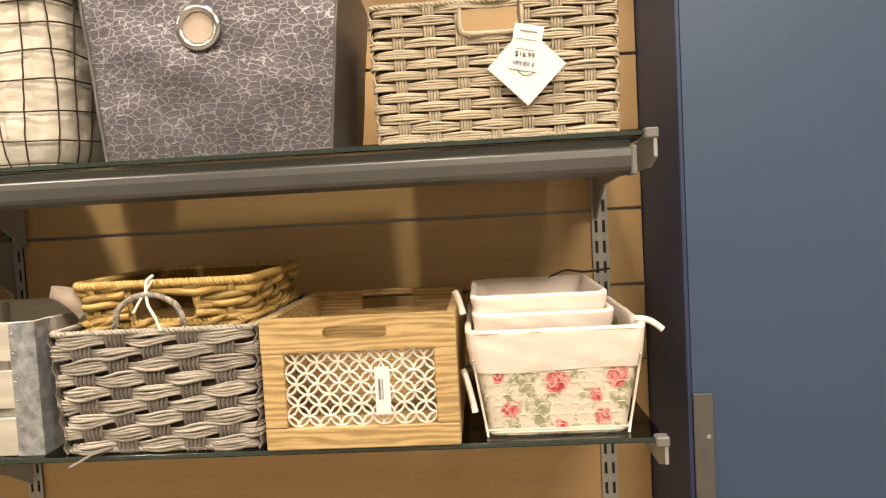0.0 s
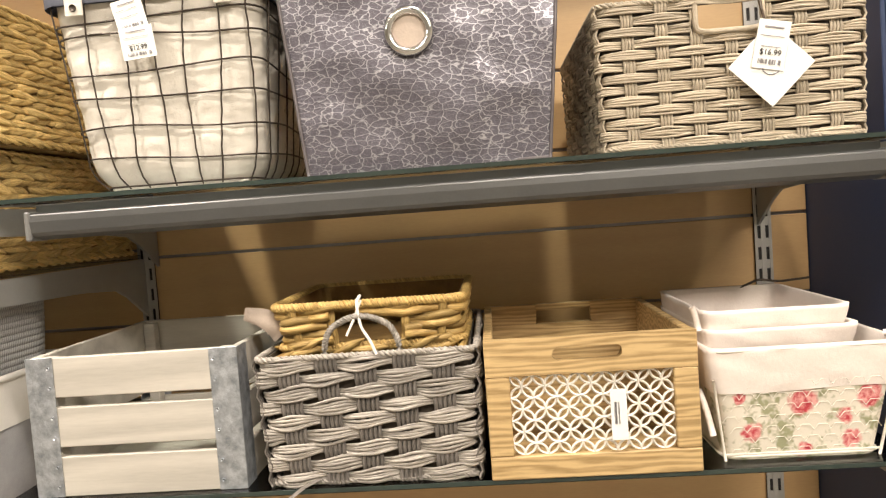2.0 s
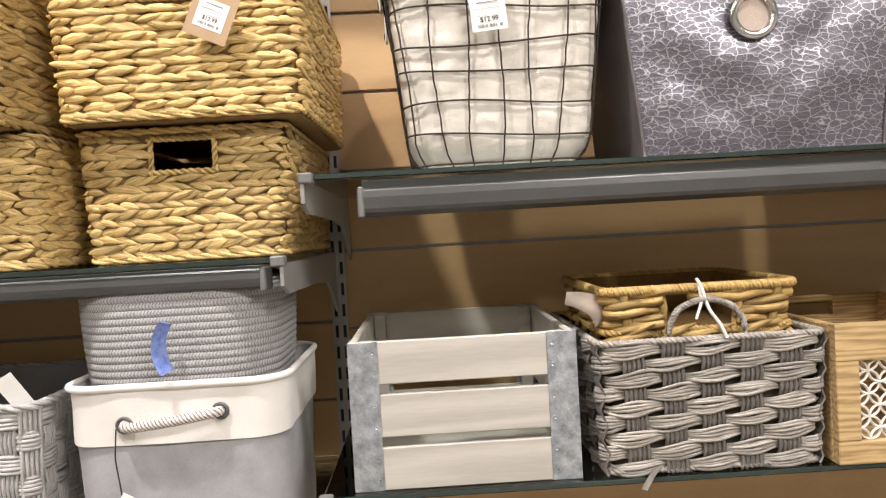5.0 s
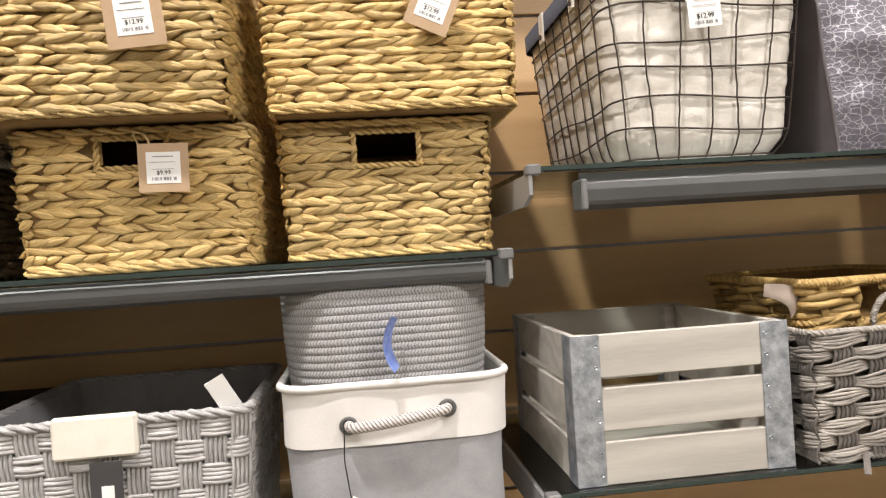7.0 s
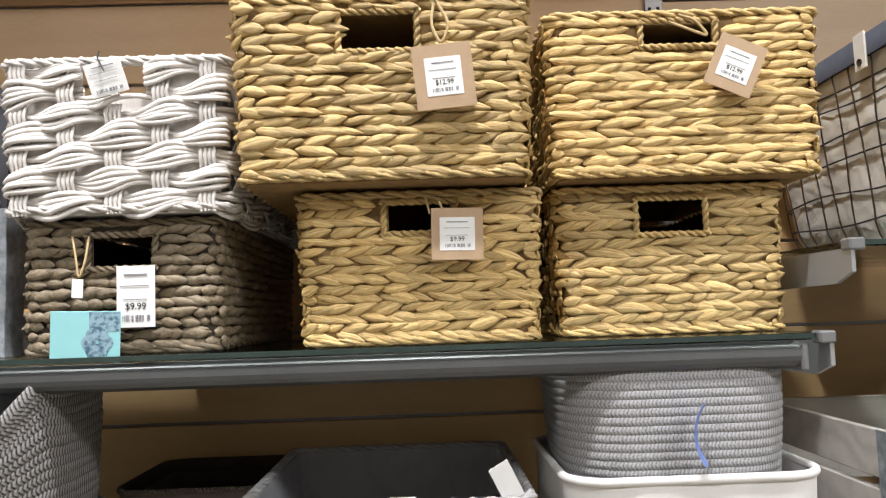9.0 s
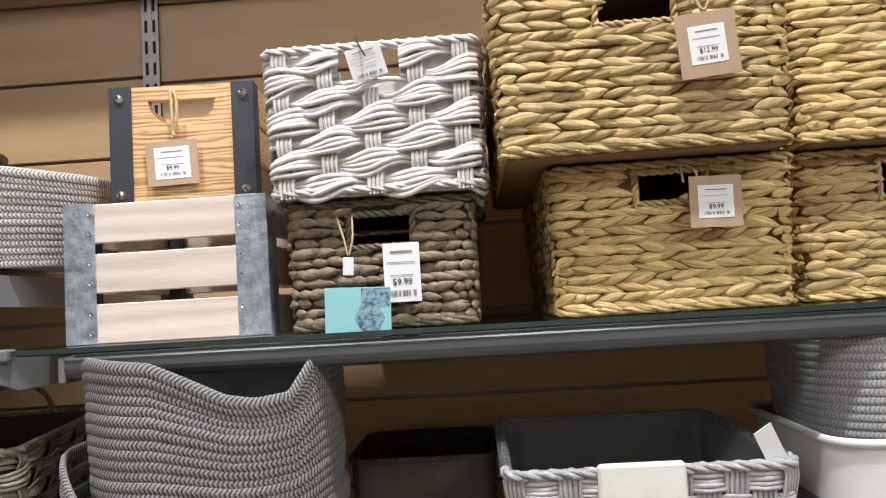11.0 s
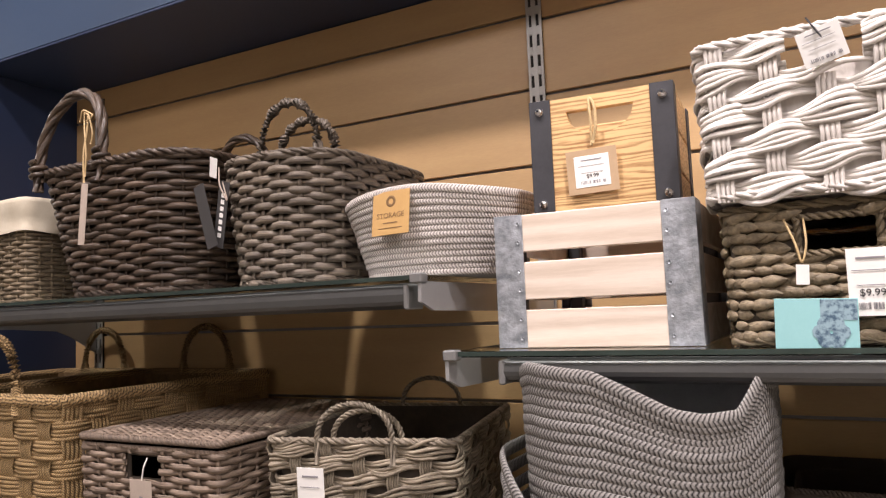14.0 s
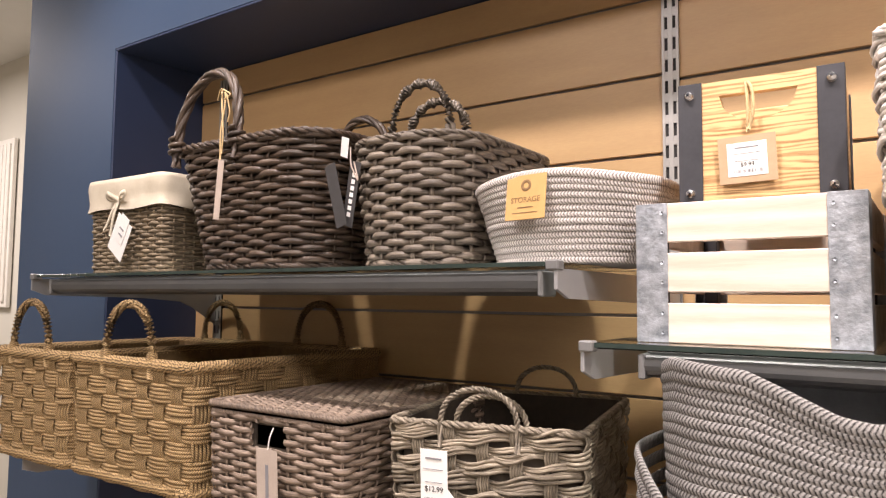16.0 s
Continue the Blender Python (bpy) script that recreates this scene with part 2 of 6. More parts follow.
M_SLAT = surface("maple_laminate", lin(178, 144, 102), lin(196, 162, 116), 3.0, 0.42, 0.05, 60.0, stretch=(1, 1, 6), fine=0.4)
M_GROOVE = surface("groove_metal", lin(120, 118, 118), lin(150, 148, 148), 20, 0.4, 0.05, 200, metal=0.6)
M_BLUE = surface("blue_wall_paint", lin(52, 72, 100), lin(58, 79, 107), 2.0, 0.5, 0.12, 260.0, fine=0.5)
# the wall's blue again, with the niche's shade put into the colour
M_BLUE_SHADED = surface("shaded_blue_paint", lin(38, 52, 82), lin(45, 60, 92), 2.0, 0.5, 0.12, 260.0, fine=0.5)
M_CREAM = surface("cream_wall_paint", lin(205, 200, 188), lin(214, 209, 197), 2.0, 0.6, 0.1, 220.0)
M_FLOOR = surface("store_floor", lin(150, 142, 130), lin(172, 164, 150), 3.0, 0.35, 0.05, 60.0)
M_CEIL = surface("ceiling_white", lin(220, 218, 212), lin(228, 226, 220), 4.0, 0.8, 0.2, 150.0)
M_STEEL = surface("shelf_steel", lin(98, 97, 97), lin(112, 111, 110), 10, 0.42, 0.04, 300, metal=0.5)
M_STD = surface("standard_steel", lin(160, 157, 153), lin(176, 173, 168), 10, 0.4, 0.04, 300, metal=0.3)
M_RAIL = surface("rail_steel", lin(84, 84, 84), lin(97, 97, 96), 10, 0.4, 0.04, 300, metal=0.5)
M_PLASTIC = surface("grey_end_plastic", lin(108, 107, 106), lin(122, 121, 119), 30, 0.45, 0.05, 400)
M_DARKGAP = surface("dark_slot", lin(30, 28, 26), lin(40, 37, 34), 20, 0.7, 0.0)
M_GLASS = glass("shelf_glass", (0.87, 0.91, 0.89, 1))
M_EDGE = surface("glass_edge_green", lin(40, 50, 47), lin(56, 68, 63), 20, 0.12, 0.0)
M_HYA = fibre("water_hyacinth", lin(164, 126, 62), lin(240, 212, 148), 0.42, 0.6, 0.42, 14, 16, fine=0.4)
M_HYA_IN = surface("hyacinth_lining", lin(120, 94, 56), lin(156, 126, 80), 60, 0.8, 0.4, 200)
M_DKHYA = fibre("grey_hyacinth", lin(88, 77, 60), lin(146, 130, 104), 0.55, 0.5, 0.25, 30, 4)
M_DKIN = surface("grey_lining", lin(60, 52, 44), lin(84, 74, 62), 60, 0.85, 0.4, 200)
M_GREYW = fibre("greige_wicker", lin(150, 137, 118), lin(214, 200, 178), 0.6, 0.6, 0.25, 40, 6)
M_GREYP = fibre("grey_plait", lin(98, 91, 86), lin(206, 198, 187), 0.55, 0.6, 0.3, 30, 5)
M_GREYST = fibre("grey_stake", lin(96, 90, 86), lin(132, 125, 118), 0.6, 0.6, 0.2, 30, 5)
M_WHITEW = fibre("white_paper_rope", lin(198, 190, 182), lin(228, 222, 215), 0.55, 0.5, 0.12, 30, 5)
M_WILLOW = fibre("dark_willow", lin(36, 28, 23), lin(94, 77, 62), 0.42, 0.7, 0.38, 18, 5)
M_WILLOWG = fibre("grey_willow", lin(60, 52, 45), lin(140, 127, 111), 0.5, 0.7, 0.34, 18, 5)
M_LIDW = fibre("brown_wicker", lin(84, 70, 59), lin(168, 148, 130), 0.55, 0.8, 0.32, 25, 6)
M_OPENW = fibre("greige_rush", lin(82, 72, 60), lin(186, 172, 150), 0.55, 0.8, 0.35, 35, 5)
# low tone of the seagrass also paints the shade in its strand gaps
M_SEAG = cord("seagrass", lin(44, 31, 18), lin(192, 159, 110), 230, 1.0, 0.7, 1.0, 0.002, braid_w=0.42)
M_SEAGIN = surface("seagrass_lining", lin(92, 72, 44), lin(132, 106, 68), 60, 0.85, 0.4, 250)
M_YEL = fibre("banana_leaf", lin(136, 102, 50), lin(216, 184, 118), 0.5, 0.8, 0.4, 25, 5)
M_YELIN = surface("banana_lining", lin(110, 82, 42), lin(140, 108, 60), 60, 0.8, 0.4, 200)
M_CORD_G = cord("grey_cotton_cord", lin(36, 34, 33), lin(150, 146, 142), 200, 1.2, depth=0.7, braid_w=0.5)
M_CORD_W = cord("white_grey_cord", lin(88, 78, 74), lin(226, 218, 212), 220, 1.2, depth=0.7, braid_w=0.45)
M_CORD_F = cord("pale_grey_cord", lin(108, 106, 106), lin(176, 174, 173), 240, 1.0, depth=0.5, braid_w=0.3)
M_CRATE_W = wood("whitewashed_board", lin(172, 166, 157), lin(194, 188, 178), "x", 5, 0.6, 0.15)
M_CRATE_N = wood("bleached_pine", lin(204, 186, 168), lin(228, 213, 198), "x", 6, 0.55, 0.2)
M_CRATE_P = wood("pine_board", lin(150, 106, 62), lin(222, 184, 130), "x", 34, 0.5, 0.3, (0.22, 0.6))
M_CRATE_L = wood("acacia_board", lin(150, 122, 80), lin(202, 172, 124), "x", 24, 0.5, 0.25, (0.22, 0.66))
M_LATTICE = surface("white_lacquer", lin(226, 220, 210), lin(238, 233, 224), 30, 0.4, 0.05, 200)
M_GALV = surface("galvanised_steel", lin(140, 146, 154), lin(206, 211, 218), 60, 0.38, 0.5, 75, metal=0.7, contrast=(0.35, 0.62), dist=0.003)
M_BLACKMET = surface("black_strap", lin(52, 52, 56), lin(66, 66, 70), 30, 0.5, 0.08, 300, metal=0.2)
M_CHROME = surface("chrome", lin(210, 210, 212), lin(225, 225, 226), 10, 0.14, 0.0, metal=1.0)
M_LEATHER = crackle("crackle_leather")
M_BAGSIDE = surface("grey_vinyl", lin(88, 82, 84), lin(104, 97, 98), 40, 0.45, 0.3, 300)
M_LINER = surface("white_film_liner", lin(206, 199, 188), lin(224, 218, 207), 12, 0.3, 0.45, 22, dist=0.005, coat=0.35)
M_WIRE = surface("bronze_wire", lin(62, 54, 48), lin(84, 74, 66), 40, 0.45, 0.1, 300, metal=0.6)
M_WIREW = surface("white_wire", lin(226, 220, 208), lin(238, 233, 222), 40, 0.45, 0.1, 300)
M_NAVYBAND = surface("dark_twill_band", lin(66, 68, 78), lin(80, 82, 92), 60, 0.85, 0.3, 500)
M_FABRIC = surface("white_canvas", lin(222, 218, 212), lin(236, 232, 227), 20, 0.85, 0.3, 420)
M_GREYFAB = surface("grey_felt", lin(150, 149, 151), lin(174, 173, 175), 30, 0.9, 0.4, 420)
M_PINKLIN = surface("pale_pink_cotton", lin(232, 220, 212), lin(242, 232, 225), 16, 0.85, 0.3, 200, dist=0.0015)
M_STRAW = fibre("straw_rope", lin(84, 72, 58), lin(160, 142, 114), 0.6, 0.7, 0.3, 60, 5)
M_CUFF = surface("cream_linen", lin(198, 186, 164), lin(216, 206, 186), 24, 0.9, 0.4, 350, dist=0.0015)
M_BRACKET = surface("pale_bracket_steel", lin(148, 147, 147), lin(164, 163, 162), 12, 0.4, 0.05, 300, metal=0.25)
M_LINEN = surface("natural_linen", lin(176, 160, 148), lin(198, 182, 168), 24, 0.9, 0.4, 350, dist=0.0015)
M_FLORAL = floral("floral_cotton")
M_DARKFAB = surface("dark_brown_fabric", lin(60, 50, 42), lin(78, 66, 56), 30, 0.9, 0.3, 300)
M_PAPERW = fibre("grey_paper_band", lin(146, 143, 142), lin(216, 213, 210), 0.7, 0.6, 0.2, 60, 10)
M_CARD = surface("white_card", lin(236, 234, 230), lin(244, 242, 238), 20, 0.5, 0.03, 300)
M_KRAFT = surface("kraft_card", lin(176, 148, 116), lin(190, 162, 130), 40, 0.8, 0.1, 400)
M_KRAFTY = surface("tan_card", lin(190, 150, 92), lin(202, 162, 104), 40, 0.75, 0.1, 400)
M_AQUA = surface("aqua_card", lin(150, 205, 208), lin(160, 213, 215), 30, 0.5, 0.03, 300)
M_FLOWER = surface("blue_flower_print", lin(70, 96, 118), lin(150, 178, 190), 160, 0.5, 0.0, 60, contrast=(0.42, 0.55))
M_INK = surface("black_ink", lin(34, 32, 34), lin(46, 44, 46), 40, 0.6, 0.0)
M_GREYINK = surface("grey_ink", lin(128, 126, 130), lin(146, 144, 148), 40, 0.6, 0.0)
M_BLUEINK = surface("blue_label", lin(70, 98, 186), lin(150, 168, 216), 160, 0.5, 0.0)
M_TANINK = surface("brown_ink", lin(122, 92, 58), lin(136, 104, 68), 40, 0.7, 0.0)
M_TWINE = fibre("jute_twine", lin(176, 146, 100), lin(214, 188, 142), 0.8, 0.5, 0.1, 200, 4)
M_STRING = surface("white_string", lin(228, 222, 212), lin(238, 233, 224), 60, 0.8, 0.1, 400)
M_BLACKTAG = surface("charcoal_card", lin(58, 56, 56), lin(70, 68, 68), 30, 0.6, 0.05, 300)
M_BAND = surface("cream_leatherette", lin(226, 220, 206), lin(238, 233, 220), 30, 0.5, 0.1, 300)


# ---- geometry helpers ----
class Geo:
    """Collects vertices, faces and UVs of one mesh."""

    def __init__(self):
        self.v, self.loops, self.tot, self.uv, self.n = [], [], [], [], 0

    def add(self, verts, faces, uvs=None):
        verts = np.asarray(verts, float)
        faces = np.asarray(faces, int)
        self.v.append(verts)
        self.loops.append((faces + self.n).ravel())
        self.tot.append(np.full(len(faces), faces.shape[1]))
        self.uv.append(np.zeros((faces.size, 2)) if uvs is None else np.asarray(uvs, float).reshape(-1, 2))
        self.n += len(verts)
        return self

    def box(self, x0, x1, y0, y1, z0, z1, c=0.0015, m=None):
        """A box with chamfered edges."""
        c = min(c, (x1 - x0) / 2.2, (y1 - y0) / 2.2, (z1 - z0) / 2.2)
        lo, hi = np.array((x0, y0, z0)), np.array((x1, y1, z1))
        verts, index = [], {}
        for sx in (0, 1):
            for sy in (0, 1):
                for sz in (0, 1):
                    sgn = (sx, sy, sz)
                    for ax in range(3):
                        p = [hi[k] - (0 if k == ax else c) if sgn[k] else lo[k] + (0 if k == ax else c) for k in range(3)]
                        index[(sgn, ax)] = len(verts)
                        verts.append(p)
        quads, tris = [], []
        for ax in range(3):
            b, d = (ax + 1) % 3, (ax + 2) % 3
            for s in (0, 1):
                f = []
                for (p, q) in ((0, 0), (1, 0), (1, 1), (0, 1)):
                    sgn = [0, 0, 0]
                    sgn[ax], sgn[b], sgn[d] = s, p, q
                    f.append(index[(tuple(sgn), ax)])
                quads.append(f if s else f[::-1])
        for ax in range(3):
            b, d = (ax + 1) % 3, (ax + 2) % 3
            for p in (0, 1):
                for q in (0, 1):
                    s0, s1 = [0, 0, 0], [0, 0, 0]
                    s0[b] = s1[b] = p
                    s0[d] = s1[d] = q
                    s1[ax] = 1
                    f = [index[(tuple(s0), b)], index[(tuple(s1), b)], index[(tuple(s1), d)], index[(tuple(s0), d)]]
                    quads.append(f if p != q else f[::-1])
        for sgn in [(a, b, d) for a in (0, 1) for b in (0, 1) for d in (0, 1)]:
            f = [index[(sgn, 0)], index[(sgn, 1)], index[(sgn, 2)]]
            tris.append(f if sum(sgn) % 2 else f[::-1])
        verts = np.array(verts)
        if m is not None:
            verts = verts @ np.array(m.to_3x3()).T + np.array(m.translation)
        base = self.n
        self.add(verts, quads)
        self.loops.append((np.array(tris) + base).ravel())
        self.tot.append(np.full(8, 3))
        self.uv.append(np.zeros((24, 2)))
        return self

    def sweep(self, pts, nor, a, b, sides=6, closed=False, cap=True):
        """A strand along pts; a: half thickness along nor, b: half width across."""
        pts, nor = np.asarray(pts, float), np.asarray(nor, float)
        n = len(pts)
        tan = (np.roll(pts, -1, 0) - np.roll(pts, 1, 0)) if closed else np.gradient(pts, axis=0)
        tan /= np.linalg.norm(tan, axis=1)[:, None] + 1e-12
        bi = np.cross(tan, nor)
        bi /= np.linalg.norm(bi, axis=1)[:, None] + 1e-12
        no = np.cross(bi, tan)
        a, b = np.broadcast_to(a, n), np.broadcast_to(b, n)
        th = np.arange(sides) * 2 * np.pi / sides
        ring_ = pts[:, None] + (a[:, None] * np.cos(th))[..., None] * no[:, None] + (b[:, None] * np.sin(th))[..., None] * bi[:, None]
        seg = np.linalg.norm(np.roll(pts, -1, 0) - pts, axis=1)
        ulen = np.concatenate(([0], np.cumsum(seg)))
        m = n if closed else n - 1
        i, j = np.meshgrid(np.arange(m), np.arange(sides), indexing="ij")
        i2, j2 = (i + 1) % n, (j + 1) % sides
        f = np.stack([i * sides + j, i2 * sides + j, i2 * sides + j2, i * sides + j2], -1).reshape(-1, 4)
        shift = random.random() * 5
        u0, u1 = ulen[i] + shift, ulen[i + 1] + shift
        v0, v1 = j / sides, (j + 1) / sides
        uv = np.stack([np.stack([u0, v0], -1), np.stack([u1, v0], -1), np.stack([u1, v1], -1), np.stack([u0, v1], -1)], -2)
        base = self.n
        self.add(ring_.reshape(-1, 3), f, uv)
        if cap and not closed:
            for ids in (np.arange(sides)[::-1], (n - 1) * sides + np.arange(sides)):
                self.loops.append(ids + base)
                self.tot.append(np.array([sides]))
                self.uv.append(np.zeros((sides, 2)))
        return self

    def tube(self, pts, r, sides=6, closed=False):
        pts = np.asarray(pts, float)
        tan = np.gradient(pts, axis=0)
        ref = np.where((np.abs(tan[:, 2]) > 0.9 * np.linalg.norm(tan, axis=1))[:, None], (0.0, -1.0, 0.0), (0.0, 0.0, 1.0))
        if not closed:
            ref = np.broadcast_to(np.array((0.13, -0.95, 0.28)), pts.shape)
        return self.sweep(pts, ref, r, r, sides, closed)

    def grid(self, P, flip=False, skip=None):
        """Quads over an array of points (rows, columns, 3)."""
        P = np.asarray(P, float)
        a, b = P.shape[:2]
        i, j = np.meshgrid(np.arange(a - 1), np.arange(b - 1), indexing="ij")
        f = np.stack([i * b + j, i * b + j + 1, (i + 1) * b + j + 1, (i + 1) * b + j], -1).reshape(-1, 4)
        uv = np.stack([np.stack([j, i], -1), np.stack([j + 1, i], -1), np.stack([j + 1, i + 1], -1), np.stack([j, i + 1], -1)], -2).reshape(-1, 4, 2)
        if skip is not None:
            mid = P.reshape(-1, 3)[f].mean(1)
            keep = ~skip(mid)
            f, uv = f[keep], uv[keep]
        if flip:
            f, uv = f[:, ::-1], uv[:, ::-1]
        return self.add(P.reshape(-1, 3), f, uv * 0.02)

    def mesh(self, name, smooth):
        me = bpy.data.meshes.new(name)
        v, l, t, uv = np.concatenate(self.v), np.concatenate(self.loops), np.concatenate(self.tot), np.concatenate(self.uv)
        me.vertices.add(len(v))
        me.vertices.foreach_set("co", v.ravel())
        me.loops.add(len(l))
        me.loops.foreach_set("vertex_index", l.astype(np.int32))
        me.polygons.add(len(t))
        start = np.concatenate(([0], np.cumsum(t)[:-1])).astype(np.int32)
        me.polygons.foreach_set("loop_start", start)
        me.polygons.foreach_set("loop_total", t.astype(np.int32))
        me.polygons.foreach_set("use_smooth", np.full(len(t), smooth))
        lay = me.uv_layers.new(name="UVMap")
        lay.data.foreach_set("uv", uv.ravel())
        me.update(calc_edges=True)
        me.validate()
        return me


def part(name, geo, material, parent, label="", smooth=False, m=None):
    me = geo if isinstance(geo, bpy.types.Mesh) else geo.mesh(name, smooth)
    if not me.materials:
        me.materials.append(material)
    ob = new(name, me)
    ob.parent = parent
    if m is not None:
        ob.matrix_basis = m
    if label:
        tagged(ob, label)
    return ob


def thing(name, m, label, category, group="", kind=""):
    ob = new(name)
    ob.empty_display_size = 0.05
    ob.matrix_basis = m
    return tagged(ob, label, category, group, kind)


def structure(name, geo, material, label, category="", smooth=False):
    me = geo.mesh(name, smooth)
    me.materials.append(material)
    return tagged(new(name, me), label, category or name.split("_")[0], kind="structure")


def ring(w, d, r, n):
    """n points evenly along a rounded rectangle from the middle of its back (+y), with outward normals."""
    r = min(r, w / 2 - 1e-4, d / 2 - 1e-4)
    segs, pts, nrm = [], [], []
    corners = [(-w / 2 + r, d / 2 - r, 90), (-w / 2 + r, -d / 2 + r, 180), (w / 2 - r, -d / 2 + r, 270), (w / 2 - r, d / 2 - r, 0)]
    dense, dn = [(0.0, d / 2)], [(0.0, 1.0)]
    for cx, cy, a0 in corners:
        for k in range(9):
            a = radians(a0 + 90 * k / 8)
            dense.append((cx + r * math.cos(a), cy + r * math.sin(a)))
            dn.append((math.cos(a), math.sin(a)))
    dense.append((0.0, d / 2))
    dn.append((0.0, 1.0))
    dense, dn = np.array(dense), np.array(dn)
    s = np.concatenate(([0], np.cumsum(np.linalg.norm(np.diff(dense, axis=0), axis=1))))
    q = np.arange(n) / n * s[-1]
    P = np.stack([np.interp(q, s, dense[:, k]) for k in (0, 1)], -1)
    N = np.stack([np.interp(q, s, dn[:, k]) for k in (0, 1)], -1)
    N /= np.linalg.norm(N, axis=1)[:, None]
    return P, N


def perim(w, d, r):
    return 2 * (w + d) - 8 * r + 2 * math.pi * r


def put3(P, z):
    return np.concatenate([P, np.broadcast_to(np.asarray(z, float).reshape(-1, 1), (len(P), 1))], 1)


def in_hole(pts, hole):
    """Points on the front wall inside the handle opening (x0, x1, z0, z1)."""
    return (pts[:, 0] > hole[0]) & (pts[:, 0] < hole[1]) & (pts[:, 2] > hole[2]) & (pts[:, 2] < hole[3]) & (pts[:, 1] < 0)


def strand(g, P, N, a, b, sides, hole):
    """A closed strand, cut where it would cross the opening."""
    if hole is not None:
        cut = in_hole(P, hole)
        if cut.any():
            k = np.where(cut & ~np.roll(cut, -1))[0][0] + 1
            P, N, cut = np.roll(P, -k, 0), np.roll(N, -k, 0), np.roll(cut, -k)
            a = np.roll(np.broadcast_to(a, len(P)), -k)[~cut]
            b = np.roll(np.broadcast_to(b, len(P)), -k)[~cut]
            g.sweep(P[~cut], N[~cut], a, b, sides)
            return
    g.sweep(P, N, a, b, sides, closed=True)


def weave(w0, d0, w1, d1, h, r, rows, stakes, strands=3, amp=0.004, thick=0.0016, fill=0.9, pinch=0.4, slant=0.0,
          stake_w=0.006, stake_n=1, hole=None, seed=1, ss=6, sides=5, bulge=0.0, jitter=0.0006, dip=None, cross=0.0):
    """Plain weave round a tapered box: weavers pass over and under upright stakes. Returns weavers, stakes."""
    rng = np.random.RandomState(seed)
    rows_g, stakes_g = [], []
    n = stakes * ss
    ph = np.pi * np.arange(n) / ss
    rh = h / rows
    for i in range(rows):
        zc = (i + 0.5) * rh
        t = zc / h
        t2 = t + bulge * math.sin(math.pi * t)
        P, N = ring(w0 + (w1 - w0) * t2, d0 + (d1 - d0) * t2, r, n)
        turn = np.pi * i
        c = np.cos(ph + turn)
        lean = np.interp(np.arange(n), np.arange(0, n + ss, ss), np.append(rng.choice((-1.0, 1.0), stakes), 1.0) * cross) * np.sin(ph + turn)
        sp = rh * fill / strands
        gw = Geo()
        rows_g.append(gw)
        for j in range(strands):
            off = (j - (strands - 1) / 2) * sp * (1 - pinch * (1 - c) / 2)
            wob = np.interp(np.arange(n), np.arange(0, n + ss, ss), rng.randn(stakes + 1) * jitter)
            wob[-ss:] = wob[-ss] + (wob[0] - wob[-ss]) * np.linspace(0, 1, ss)
            z = zc + off + wob + slant * np.sin(ph + turn) + lean * (j - (strands - 1) / 2) / strands
            if dip is not None:
                z = z + dip(P[:, 0]) * t ** 3
            edge = 1 - 0.25 * abs(j - (strands - 1) / 2) / max(1, strands / 2)
            o = amp * c * edge + wob * 0.8
            Q = put3(P + N * o[:, None], z)
            strand(gw, Q, put3(N, 0), thick * (1 + 0.2 * rng.rand()), sp * 0.56, sides, hole)
    zs = np.linspace(0.0, 1.0, rows * 2 + 1)
    for k in range(stakes):
        gs = Geo()
        stakes_g.append(gs)
        pos = []
        for t in zs:
            t2 = t + bulge * math.sin(math.pi * t)
            P, N = ring(w0 + (w1 - w0) * t2, d0 + (d1 - d0) * t2, r, stakes)
            pos.append((P[k], N[k]))
        for q in range(stake_n):
            pts, nn = [], []
            for t, (p, nv) in zip(zs, pos):
                i = t * rows - 0.5
                o = -amp * math.cos(math.pi * k + math.pi * i) * 0.75
                tv = np.array((-nv[1], nv[0]))
                pp = p + nv * o + tv * (q - (stake_n - 1) / 2) * stake_w / stake_n * 1.05
                pts.append((pp[0], pp[1], t * h + (dip(np.array([pp[0]]))[0] * t ** 3 if dip else 0)))
                nn.append((nv[0], nv[1], 0))
            pts, nn = np.array(pts), np.array(nn)
            if hole is not None:
                cut = in_hole(pts, hole)
                if cut.any():
                    first, last = np.where(cut)[0][0], np.where(cut)[0][-1]
                    for sl in (slice(0, first), slice(last + 1, None)):
                        if len(pts[sl]) > 2:
                            gs.sweep(pts[sl], nn[sl], 0.0016, stake_w / stake_n / 2, 5)
                    continue
            gs.sweep(pts, nn, 0.0016, stake_w / stake_n / 2, 5)
    return rows_g, stakes_g


